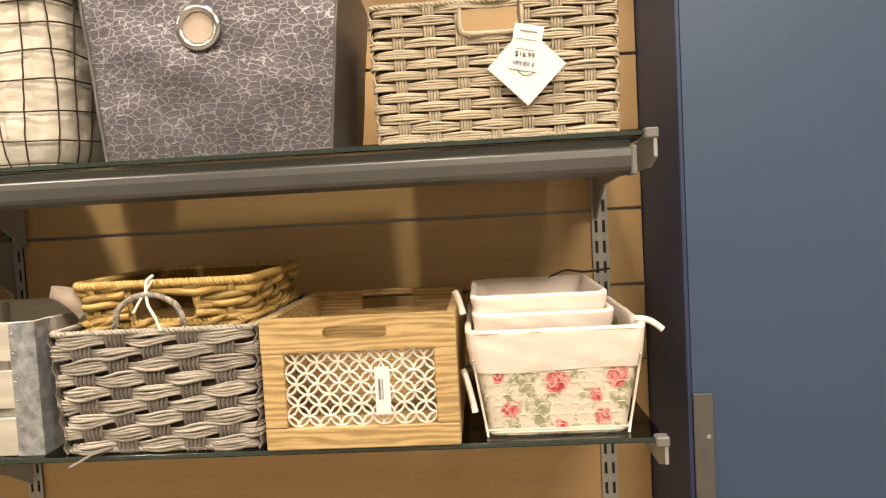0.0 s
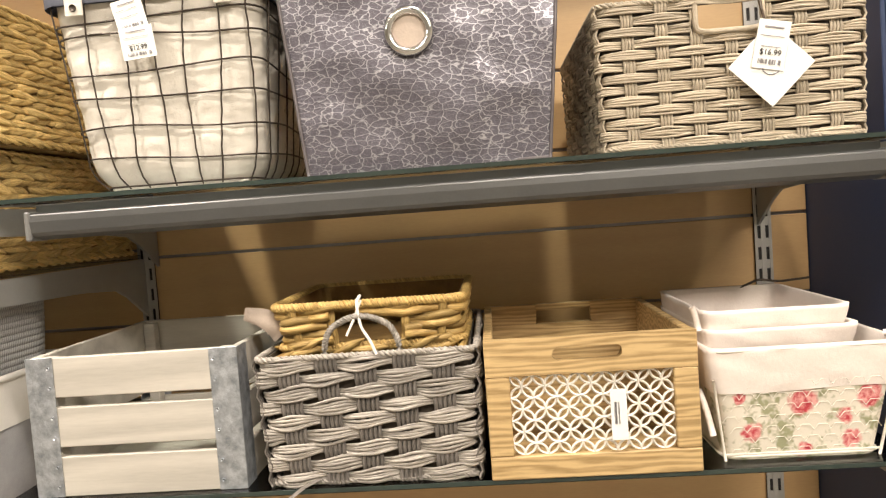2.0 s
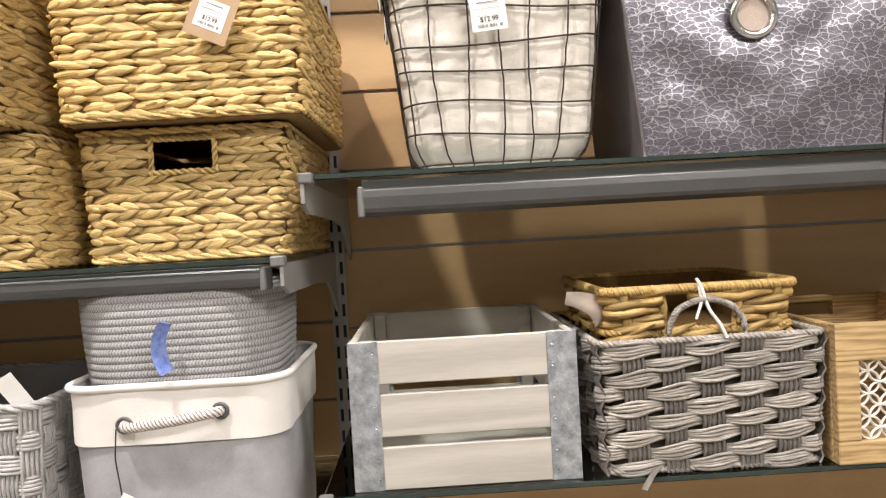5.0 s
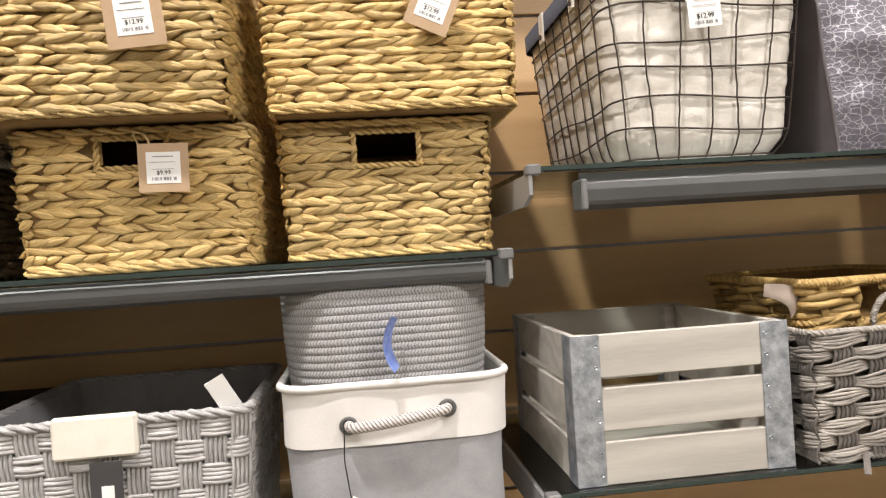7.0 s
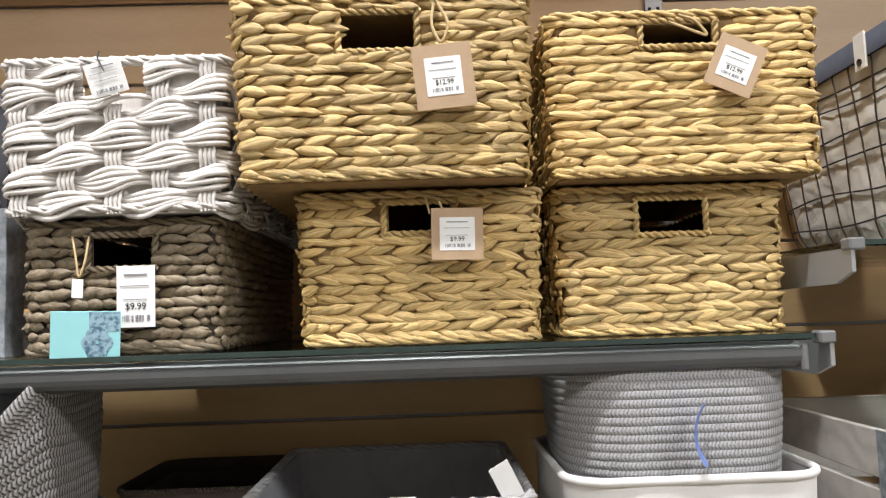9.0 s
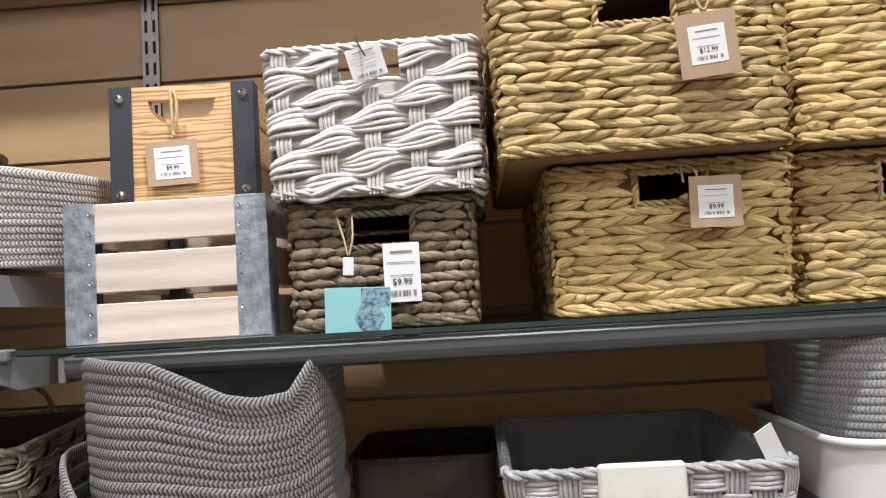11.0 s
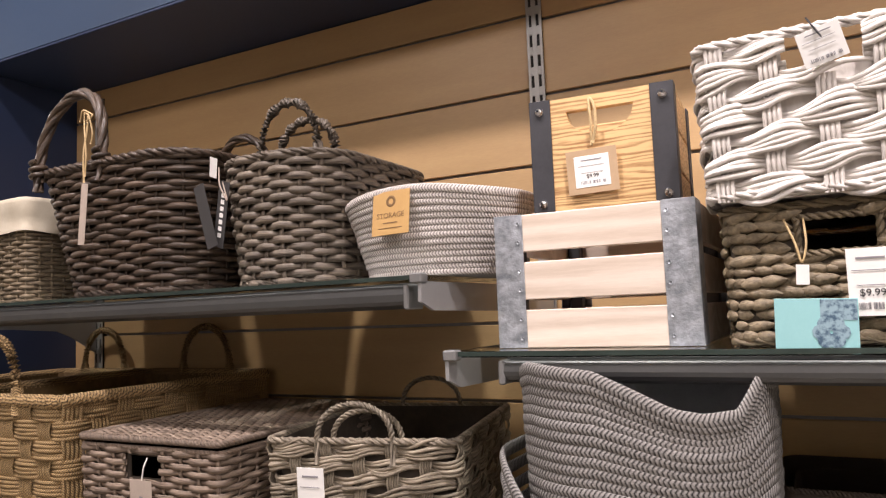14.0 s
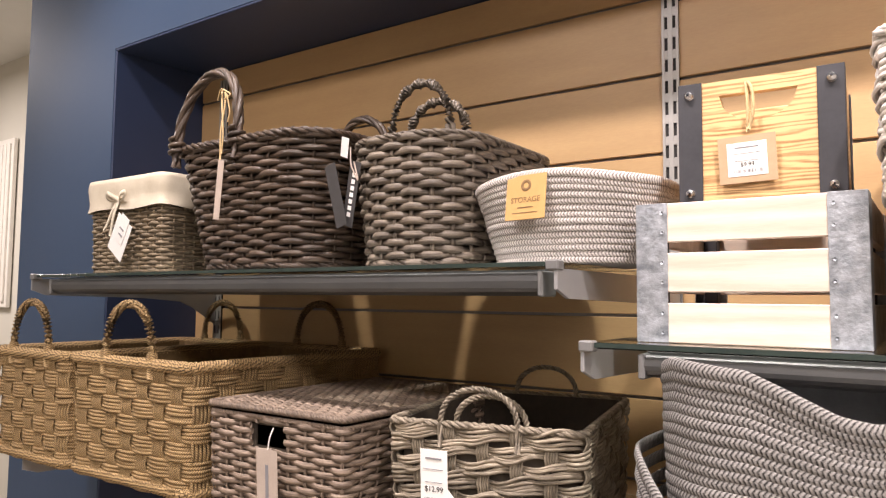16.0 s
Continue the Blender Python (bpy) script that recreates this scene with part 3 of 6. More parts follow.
def spindles(g, C, T, N, U, length, height, thick):
    """Pointed lumps at C with axes T (length), N (outward), U (up); sizes per lump."""
    ts = np.array((-0.95, -0.6, -0.05, 0.5, 0.95))
    rad = np.array((0.26, 0.84, 1.0, 0.66, 0.10))
    k = 6
    th = np.arange(k) * 2 * np.pi / k + 0.3
    m = len(C)
    ax = (ts[:, None] * np.ones(k))[None] * (length[:, None, None] / 2)
    cn = (rad[:, None] * np.cos(th))[None] * (thick[:, None, None] / 2)
    cu = (rad[:, None] * np.sin(th))[None] * (height[:, None, None] / 2)
    V = C[:, None, None] + ax[..., None] * T[:, None, None] + cn[..., None] * N[:, None, None] + cu[..., None] * U[:, None, None]
    V = V.reshape(m, -1, 3)
    f, uv = [], []
    for i in range(4):
        for j in range(k):
            f.append((i * k + j, i * k + (j + 1) % k, (i + 1) * k + (j + 1) % k, (i + 1) * k + j))
            uv.append(((i * 0.2, j / k), (i * 0.2, (j + 1) / k), ((i + 1) * 0.2, (j + 1) / k), ((i + 1) * 0.2, j / k)))
    f, uv = np.array(f)[:, ::-1], np.array(uv)[:, ::-1]
    F = (f[None] + (np.arange(m) * 5 * k)[:, None, None]).reshape(-1, 4)
    UV = np.tile(uv[None], (m, 1, 1, 1)) * np.array((0.15, 1.0)) + np.random.RandomState(5).rand(m, 1, 1, 2) * np.array((7.0, 0.0))
    g.add(V.reshape(-1, 3), F, UV)


def braid(w0, d0, w1, d1, h, r, rows, pitch, tilt=17, hole=None, seed=1, z0=0.0, size=2.05, thick=0.011, chevron=True):
    """Rows of twisted leaf lumps round a tapered box."""
    rng = np.random.RandomState(seed)
    g = Geo()
    rh = h / rows
    for i in range(rows):
        t = (i + 0.5) / rows
        w, d = w0 + (w1 - w0) * t, d0 + (d1 - d0) * t
        n = int(perim(w, d, r) / pitch)
        P, N = ring(w, d, r, n * 4)
        P = np.clip(P, (-w / 2, -d / 2), (w / 2, d / 2))
        off = rng.randint(4) if i % 2 else 2
        sel = (np.arange(n) * 4 + off + rng.randint(-1, 2, n)) % (n * 4)
        P, N = P[sel], N[sel]
        z = z0 + (i + 0.5) * rh + rng.randn(n) * rh * 0.06
        C = put3(P + N * (rng.randn(n) * 0.0012)[:, None], 0)
        C[:, 2] = z
        if hole is not None:
            mx, mz = pitch * 0.45, rh * 0.35
            keep = ~in_hole(C, (hole[0] - mx, hole[1] + mx, hole[2] - mz, hole[3] + mz))
            C, N = C[keep], N[keep]
        n = len(C)
        T2 = np.stack([-N[:, 1], N[:, 0], np.zeros(n)], -1)
        N3 = np.stack([N[:, 0], N[:, 1], np.zeros(n)], -1)
        a = np.radians((tilt if i % 2 or not chevron else -tilt) * (1 + 0.3 * rng.randn(n)))
        T = T2 * np.cos(a)[:, None] + np.array((0, 0, 1.0)) * np.sin(a)[:, None]
        bend = np.abs(N[:, 0] * N[:, 1]) > 0.05
        T = T + N3 * np.where(bend, 0.0, 0.15 + 0.07 * rng.randn(n))[:, None]
        T /= np.linalg.norm(T, axis=1)[:, None]
        U = np.cross(N3, T)
        U /= np.linalg.norm(U, axis=1)[:, None]
        spindles(g, C, T, np.cross(T, U), U, pitch * size * (1 + 0.14 * rng.randn(n)) * np.where(bend, 0.72, 1.0), rh * 1.16 * (1 + 0.12 * rng.randn(n)),
                 thick * (1 + 0.15 * rng.randn(n)))
    return g


def coils(w0, d0, w1, d1, h, r, n, rad, dip=None, bulge=0.0, seed=3):
    """Stacked cord turns, sewn into a basket wall; dip lowers or lifts the rim."""
    rng = np.random.RandomState(seed)
    turns = []
    for i in range(n + 1):
        g = Geo()
        turns.append(g)
        t = i / n
        t2 = t + bulge * math.sin(math.pi * t)
        P, N = ring(w0 + (w1 - w0) * t2, d0 + (d1 - d0) * t2, r, 120)
        z = np.full(len(P), rad + t * (h - 2 * rad)) + rng.randn() * 0.0004
        o = rng.randn() * 0.0005
        if dip is not None:
            z = z + dip(P[:, 0], P[:, 1]) * t ** 3
        fat = 1.12 if i == n else 1.0
        g.sweep(put3(P + N * o, z), put3(N, 0), rad * fat * 0.56, rad * 1.22 * fat, 8, closed=True)
    return turns


def shell(w0, d0, w1, d1, h, r, t=0.004, hole=None, bottom=True, n=64, rows=14, wrinkle=0.0, seed=2, dip=None, bulge=0.0, freq=16.0):
    """A thin-walled open box: outer and inner skins, rim and floor."""
    g = Geo()
    skins = []
    for k, (dw, zb) in enumerate(((0.0, 0.0), (-2 * t, t))):
        lay = []
        for i in range(rows + 1):
            s = i / rows
            s2 = s + bulge * math.sin(math.pi * s)
            P, N = ring(w0 + (w1 - w0) * s2 + dw, d0 + (d1 - d0) * s2 + dw, r, n)
            P = np.concatenate([P, P[:1]])
            N = np.concatenate([N, N[:1]])
            z = np.full(len(P), zb + (h - zb) * s)
            if dip is not None:
                z = z + dip(P[:, 0], P[:, 1]) * s ** 3
            Q = put3(P, z)
            if wrinkle:
                o = [noise.noise(Vector((p[0] * freq + seed, p[1] * freq + p[2] * 6, p[2] * freq * 0.7))) * wrinkle for p in Q]
                Q[:, :2] += N * np.array(o)[:, None]
            lay.append(Q)
        skins.append(np.array(lay))
    skip = None if hole is None else (lambda mid: in_hole(mid, hole))
    g.grid(skins[0], skip=skip)
    g.grid(skins[1], flip=True, skip=skip)
    g.grid(np.array([skins[0][-1], skins[1][-1]]))
    if bottom:
        for sk, fl in ((skins[0][0], True), (skins[1][0], False)):
            loop = np.arange(n)
            base = g.n
            g.v.append(sk[:-1])
            g.loops.append((loop[::-1] if fl else loop) + base)
            g.tot.append(np.array([n]))
            g.uv.append(np.zeros((n, 2)))
            g.n += n
    return g


def twist(g, pts, nor, rad, strands=3, turn=0.03, closed=False, sides=5):
    """A rope of strands twisted round the line pts."""
    pts, nor = np.asarray(pts, float), np.asarray(nor, float)
    tan = (np.roll(pts, -1, 0) - np.roll(pts, 1, 0)) if closed else np.gradient(pts, axis=0)
    tan /= np.linalg.norm(tan, axis=1)[:, None]
    bi = np.cross(tan, nor)
    bi /= np.linalg.norm(bi, axis=1)[:, None]
    no = np.cross(bi, tan)
    s = np.concatenate(([0], np.cumsum(np.linalg.norm(np.diff(pts, axis=0), axis=1))))
    if closed:
        whole = s[-1] + np.linalg.norm(pts[0] - pts[-1])
        turn = whole / max(1, round(whole / turn))
    for k in range(strands):
        a = s / turn * 2 * np.pi + k * 2 * np.pi / strands
        o = no * np.cos(a)[:, None] + bi * np.sin(a)[:, None]
        g.sweep(pts + o * rad * 0.5, o, rad * 0.56, rad * 0.62, sides, closed)
    return g


def rim(w, d, r, z, rad, strands=3, turn=0.03):
    P, N = ring(w, d, r, max(160, int(perim(w, d, r) / turn * 8)))
    return twist(Geo(), put3(P, z), put3(N, 0), rad, strands, turn, closed=True)


def arch(x0, x1, y, z, height, lean=0.0, n=36):
    """A hoop handle standing on a wall; returns points and side normals."""
    a = np.linspace(np.pi, 0, n)
    x = (x0 + x1) / 2 + (x1 - x0) / 2 * np.cos(a)
    s = np.sin(a)
    pts = np.stack([x, y + lean * s, z + height * s ** 0.8], -1)
    pts = np.concatenate([[(x0, y, z - 0.03)], pts, [(x1, y, z - 0.03)]])
    return pts, np.broadcast_to(np.array((0.0, -1.0, 0.05)), pts.shape)


def text_mesh(body, size, x=0.0, z=0.0):
    """Flat lettering facing -y, centred at x, z."""
    cu = bpy.data.curves.new("lettering", "FONT")
    cu.body, cu.size, cu.align_x, cu.align_y, cu.extrude = body, size, "CENTER", "CENTER", 0.00015
    ob = bpy.data.objects.new("lettering", cu)
    scene.collection.objects.link(ob)
    bpy.context.view_layer.update()
    me = bpy.data.meshes.new_from_object(ob.evaluated_get(bpy.context.evaluated_depsgraph_get()))
    bpy.data.objects.remove(ob)
    me.transform(pose(x, 0, z, 90, 0, 0))
    return me


# ---- structure ----
WALL_Y, FRONT_Y, NX0, NX1, NZ = 1.44, 1.163, -3.635, 0.334, 2.15
STD_X = (-3.525, -2.219, -0.966, 0.247)

structure("floor", Geo().box(-9.7, 3.2, -4.2, 3.0, -0.1, 0.0), M_FLOOR, "pale polished store floor")
structure("ceiling", Geo().box(-9.7, 3.2, -4.2, 3.0, 3.2, 3.3), M_CEIL, "white store ceiling")
structure("wall_east", Geo().box(3.0, 3.2, -4.0, 1.163, 0, 3.2), M_CREAM, "cream painted store wall")
structure("wall_west", Geo().box(-9.7, -9.5, -4.0, 2.8, 0, 3.2), M_CREAM, "cream painted store wall")
structure("wall_south", Geo().box(-9.5, 3.0, -4.2, -4.0, 0, 3.2), M_CREAM, "cream painted store wall")
structure("wall_recess", Geo().box(-9.5, -4.1, 2.5, 2.7, 0, 3.2), M_CREAM, "cream wall beyond the blue pier")
structure("wall_pier_left", Geo().box(-4.13, NX0 - 0.008, FRONT_Y, 2.6, 0, 3.2, 0.0001), M_BLUE, "slate blue painted wall beside the niche")
structure("wall_pier_right", Geo().box(NX1 + 0.008, 3.0, FRONT_Y, 1.60, 0, 3.2, 0.0001), M_BLUE, "slate blue painted wall beside the niche")
structure("wall_header", Geo().box(NX0 - 0.008, NX1 + 0.008, FRONT_Y, 1.60, NZ + 0.0075, 3.2, 0.0001), M_BLUE, "slate blue painted wall above the niche")
# niche faces in the darkened blue: their shade is painted in
structure("trim_niche_left", Geo().box(NX0 - 0.0078, NX0, FRONT_Y + 0.0005, WALL_Y + 0.02, 0, NZ), M_BLUE_SHADED, "side of the niche, blue paint darkened for shade", "trim")
structure("trim_niche_right", Geo().box(NX1, NX1 + 0.0078, FRONT_Y + 0.0005, WALL_Y + 0.02, 0, NZ), M_BLUE_SHADED, "side of the niche, blue paint darkened for shade", "trim")
structure("trim_niche_top", Geo().box(NX0 - 0.006, NX1 + 0.006, FRONT_Y + 0.0005, WALL_Y + 0.02, NZ, NZ + 0.007), M_BLUE_SHADED, "top of the niche, blue paint darkened for shade", "trim")
wall_back = structure("wall_back", Geo().box(NX0 - 0.005, NX1 + 0.005, WALL_Y + 0.009, 1.55, 0, NZ + 0.005), M_GROOVE,
                      "slatwall of maple laminate boards with metal-lined grooves", "wall")

# white louvred panel on the far wall
panel = thing("louvre_panel", pose(-7.56, 2.49, 1.40), "white slatted panel on the cream wall", "panel")
part("frame", Geo().box(-0.4, 0.4, -0.03, 0.0, 0.0, 1.2, 0.004), M_LATTICE, panel)
for k in range(14):
    part("slat", Geo().box(-0.37 + k * 0.054, -0.33 + k * 0.054, -0.045, -0.03, 0.04, 1.16, 0.003), M_LATTICE, panel)

# corner guard on the right pier
guard = thing("corner_guard", pose(NX1 + 0.006, FRONT_Y, 0.62), "grey metal corner plate screwed to the blue wall", "corner guard")
part("plate", Geo().box(0.002, 0.034, -0.004, 0.0, 0.0, 0.5, 0.001), M_STEEL, guard)
for zz in (0.08, 0.43):
    g = Geo()
    a = np.linspace(0, 2 * np.pi, 10, endpoint=False)
    g.tube([(0.024, -0.003, zz), (0.024, -0.0065, zz)], 0.004, 10)
    part("screw", g, M_CHROME, guard, "round screw head")


def standard(x, z0=0.05, z1=2.12):
    """Double-slotted wall standard with open slots."""
    ob = thing("wall_standard", pose(x, WALL_Y, 0), "grey steel double-slotted shelf standard on the slatwall", "shelf standard", "wall standards")
    g = Geo()
    for a, b in ((-0.016, -0.0105), (-0.0045, 0.0045), (0.0105, 0.016)):
        g.box(a, b, -0.008, -0.005, z0, z1, 0.0004)
    for k in range(int((z1 - z0) / 0.041)):
        z = z0 + k * 0.041
        for a, b in ((-0.0105, -0.0045), (0.0045, 0.0105)):
            g.box(a, b, -0.008, -0.005, z, z + 0.017, 0.0003)
    part("slotted_face", g, M_STD, ob)
    part("channel", Geo().box(-0.015, 0.015, -0.0045, 0.008, z0, z1, 0.0005), M_DARKGAP, ob, "dark inside of the slots")
    return ob


for sx in STD_X:
    standard(sx)


def shelf(x0, x1, z, rail, label, drop=0.056):
    """Glass shelf on two brackets; the front edge at y 0.92."""
    ob = thing("shelf", pose(0, 0, z), label, "shelf", "glass shelves")
    part("glass_pane", Geo().box(x0 + 0.004, x1 - 0.004, 0.928, 1.425, -0.008, -0.0005, 0.0008), M_GLASS, ob, "clear green-edged glass")
    part("glass_edge", Geo().box(x0 + 0.004, x1 - 0.004, 0.9265, 0.9278, -0.0065, -0.0008, 0.0002), M_EDGE, ob, "polished green front edge")
    for x, s in ((x0, 1), (x1, -1)):
        n = 15
        ys = np.concatenate([np.linspace(0.924, 1.05, 5), np.linspace(1.09, 1.43, n - 5)])
        low = np.interp(ys, (0.924, 0.94, 1.2, 1.33, 1.43), (-0.036, -0.047, -0.052, -0.062, -0.125))
        g = Geo()
        xa, xb = (x, x + s * 0.005)
        P = np.array([[(xx, y, zz) for y, zz in zip(ys, zs)] for xx, zs in ((xa, low), (xa, np.full(n, -0.0095)), (xb, np.full(n, -0.0095)), (xb, low), (xa, low))])
        g.grid(P, flip=(s < 0))
        g.box(min(xa, xb), max(xa, xb), 0.922, 0.9245, -0.036, -0.0095, 0.0005)
        part("bracket", g, M_BRACKET, ob, "grey steel bracket blade")
        c = Geo().box(min(x - s * 0.002, x + s * 0.016), max(x - s * 0.002, x + s * 0.016), 0.919, 0.938, -0.012, 0.0015, 0.002)
        part("end_cap", c, M_PLASTIC, ob, "pale grey plastic end cap")
    if rail:
        a, b = x0 + 0.072, x1 - 0.028
        g = Geo()
        top_z = -0.020 if drop > 0.05 else -0.013
        prof = [(0.934, top_z), (0.931, top_z - 0.004), (0.930, top_z - 0.012), (0.931, -drop + 0.010), (0.935, -drop + 0.005), (0.955, -drop), (0.968, -drop), (0.968, top_z)]
        P = np.array([[(xx, y, zz) for y, zz in prof + prof[:1]] for xx in (a, b)])
        g.grid(P, flip=True)
        part("front_rail", g, M_RAIL, ob, "brushed steel front rail")
        part("rail_web", Geo().box(a, b, 0.952, 0.955, -drop + 0.004, -0.0095, 0.0004), M_RAIL, ob, "recessed steel web under the glass")
        for x in (a, b):
            part("rail_end", Geo().box(x - 0.004, x + 0.004, 0.929, 0.970, -drop - 0.001, top_z + 0.0015, 0.002), M_PLASTIC, ob)
    return ob


Z1, Z2, Z3, Z1B, Z2B, Z3B = 1.531, 1.432, 1.531, 1.130, 1.03, 1.125
shelf(-0.942, 0.242, Z1, True, "glass display shelf with a steel front rail")
shelf(-2.176, -0.968, Z2, True, "glass display shelf with a steel front rail", 0.040)
shelf(-3.535, -2.206, Z3, True, "glass display shelf with a steel front rail", 0.044)
shelf(-0.942, 0.242, Z1B, False, "lower glass shelf on steel brackets")
shelf(-2.176, -0.968, Z2B, False, "lower glass shelf on steel brackets")
shelf(-3.535, -2.206, Z3B, False, "lower glass shelf on steel brackets")


# ---- small attached things ----
def bars(g, x0, x1, z0, z1, n, y=-0.0012):
    rng = np.random.RandomState(n)
    xs = np.sort(rng.rand(n)) * (x1 - x0) + x0
    for x in xs:
        w = 0.0003 + 0.0004 * rng.rand()
        g.box(x, x + w, y, y + 0.0004, z0, z1, 0.00005)


def price_tag(m, w, h, price, card=None, label="white paper price tag on a string", size=0.010, sticker=None, group="price tags"):
    """A hanging tag; origin at its centre, its face to -y. sticker: (w, h) of a white label on a coloured card."""
    ob = thing("price_tag", m, label, "price tag", group)
    part("card", Geo().box(-w / 2, w / 2, -0.0004, 0.0004, -h / 2, h / 2, 0.0002), card or M_CARD, ob)
    sw, sh = sticker or (w, h)
    if sticker:
        part("sticker", Geo().box(-sw / 2, sw / 2, -0.0009, -0.0004, -sh / 2, sh / 2, 0.0002), M_CARD, ob, "white printed sticker")
    g = Geo()
    g.box(-sw * 0.3, sw * 0.3, -0.0013, -0.0009, sh * 0.34, sh * 0.37, 0.0001)
    part("logo_bar", g, M_GREYINK, ob)
    g = Geo()
    g.box(-sw * 0.4, sw * 0.35, -0.0013, -0.0009, sh * 0.17, sh * 0.182, 0.0001)
    g.box(-sw * 0.32, sw * 0.3, -0.0013, -0.0009, -sh * 0.05, -sh * 0.038, 0.0001)
    part("small_print", g, M_GREYINK, ob)
    g = Geo()
    bars(g, -sw * 0.36, sw * 0.36, -sh * 0.40, -sh * 0.30, 30)
    part("barcode", g, M_GREYINK, ob)
    if price:
        part("price_text", text_mesh(price, size, 0, -sh * 0.16), M_INK, ob, m=pose(0, -0.0011, 0))
    return ob


def hang_string(name, pts, r, material, label, category="string"):
    g = Geo()
    g.tube(smooth_line(pts), r, 6)
    ob = thing(name, pose(*pts[0]), label, category)
    part("cord", g, material, ob, m=Matrix.Translation(-Vector(pts[0])), smooth=True)
    return ob


def smooth_line(pts, n=24):
    """A rounded line through a few points."""
    pts = np.array(pts, float)
    s = np.linspace(0, len(pts) - 1, n)
    out = np.stack([np.interp(s, range(len(pts)), pts[:, k]) for k in range(3)], -1)
    for _ in range(3):
        out[1:-1] = (out[:-2] + 2 * out[1:-1] + out[2:]) / 4
    return out


# ---- baskets ----
def hyacinth_bin(x0, x1, yf, d, z, h, rows, label, hole, mat=M_HYA, mat_in=M_HYA_IN, pitch=0.023, grow=0.012, seed=1, rz=0.0, thick=0.0082, group="water hyacinth bins", chevron=True, tilt=17, top=False):
    """Rectangular plaited bin with a cut-out grip in its front."""
    w = x1 - x0
    ob = thing("storage_basket", pose((x0 + x1) / 2, yf + d / 2, z, 0, 0, rz), label, "basket", group)
    th = thick * 0.5
    wi, di = w - 2 * th, d - 2 * th
    part("weave", braid(wi - grow, di - grow, wi, di, h - 0.012, 0.020, rows, pitch, hole=hole, seed=seed, z0=0.004, thick=thick, chevron=chevron, tilt=tilt), mat, ob, smooth=True)["kind"] = "stuff"
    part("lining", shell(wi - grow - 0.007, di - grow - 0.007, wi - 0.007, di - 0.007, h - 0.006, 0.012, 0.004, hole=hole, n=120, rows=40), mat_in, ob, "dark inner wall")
    part("rim", rim(wi, di, 0.012, h - 0.005, 0.0052, 2, 0.045), mat, ob, "twisted rim", smooth=True)
    part("foot", rim(wi - grow, di - grow, 0.012, 0.005, 0.0048, 2, 0.05), mat, ob, "twisted foot band", smooth=True)
    # added cover, hidden from below, blocks lamp light so the grip hole stays dark
    if top:
        part("shade_lid", Geo().box(-wi / 2 + 0.012, wi / 2 - 0.012, -di / 2 + 0.012, di / 2 - 0.012, h - 0.014, h - 0.009), mat_in, ob, "added unseen lid that keeps the bin inside dark")
    if hole:
        hx0, hx1, hz0, hz1 = hole
        y = -di / 2 + grow / 2 * (1 - hz0 / h)
        for nm, zz in (("grip_edge", hz0), ("grip_edge", hz1)):
            if zz < h - 0.008:
                P = np.stack([np.linspace(hx0 - 0.004, hx1 + 0.004, 40), np.full(40, y), np.full(40, zz)], -1)
                part(nm, twist(Geo(), P, np.broadcast_to((0.0, -1.0, 0.0), P.shape), 0.0045, 2, 0.02), mat, ob, smooth=True)
        for xx in (hx0, hx1):
            P = np.stack([np.full(24, xx), np.full(24, y), np.linspace(hz0, min(hz1, h - 0.006), 24)], -1)
            part("grip_edge", twist(Geo(), P, np.broadcast_to((0.0, -1.0, 0.0), P.shape), 0.0042, 2, 0.02), mat, ob, smooth=True)
    return ob


def wicker(name, m, w0, d0, w1, d1, h, r, label, mat, mat_in, rows, stakes, hole=None, rim_r=0.005, rim_turn=0.02, stake_mat=None,
           foot=True, bulge=0.0, category="basket", group="", **kw):
    """A woven basket with weavers, stakes, lining, rim and foot."""
    ob = thing(name, m, label, category, group)
    gw, gs = weave(w0, d0, w1, d1, h - rim_r, r, rows, stakes, hole=hole, bulge=bulge, **kw)
    for g in gw:
        part("weaver", g, mat, ob, smooth=True)
    for g in gs:
        if g.v:
            part("stake", g, stake_mat or mat, ob, smooth=True)
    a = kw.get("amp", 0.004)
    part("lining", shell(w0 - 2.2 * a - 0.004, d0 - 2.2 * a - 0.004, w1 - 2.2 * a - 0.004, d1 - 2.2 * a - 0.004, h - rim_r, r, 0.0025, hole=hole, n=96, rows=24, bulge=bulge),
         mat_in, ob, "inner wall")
    part("rim", rim(w1, d1, r, h - rim_r, rim_r, 3, rim_turn), mat, ob, "twisted rim", smooth=True)
    if foot:
        part("foot", rim(w0, d0, r, rim_r * 0.9, rim_r * 0.9, 3, rim_turn), mat, ob, "twisted foot band", smooth=True)
    return ob


def hoop(parent, x0, x1, y, z, height, rad, mat, lean=0.0, strands=3, turn=0.03, name="handle"):
    pts, nn = arch(x0, x1, y, z, height, lean)
    return part(name, twist(Geo(), pts, nn, rad, strands, turn), mat, parent, smooth=True)


# ================= bay one, upper shelf =================
# wire basket with cotton liner
wb = thing("wire_basket", pose(-0.687, 1.14, Z1), "bronze wire basket with a crinkled white film liner", "basket")
WW0, WD0, WW1, WD1, WH = 0.238, 0.35, 0.290, 0.40, 0.268


def wire_ring(t, extra=0.0, n=120, r=0.03):
    extra -= 0.030 * max(0.0, 1 - t / 0.14) ** 2.2
    P, N = ring(WW0 + (WW1 - WW0) * t + extra, WD0 + (WD1 - WD0) * t + extra, r, n)
    return P, N


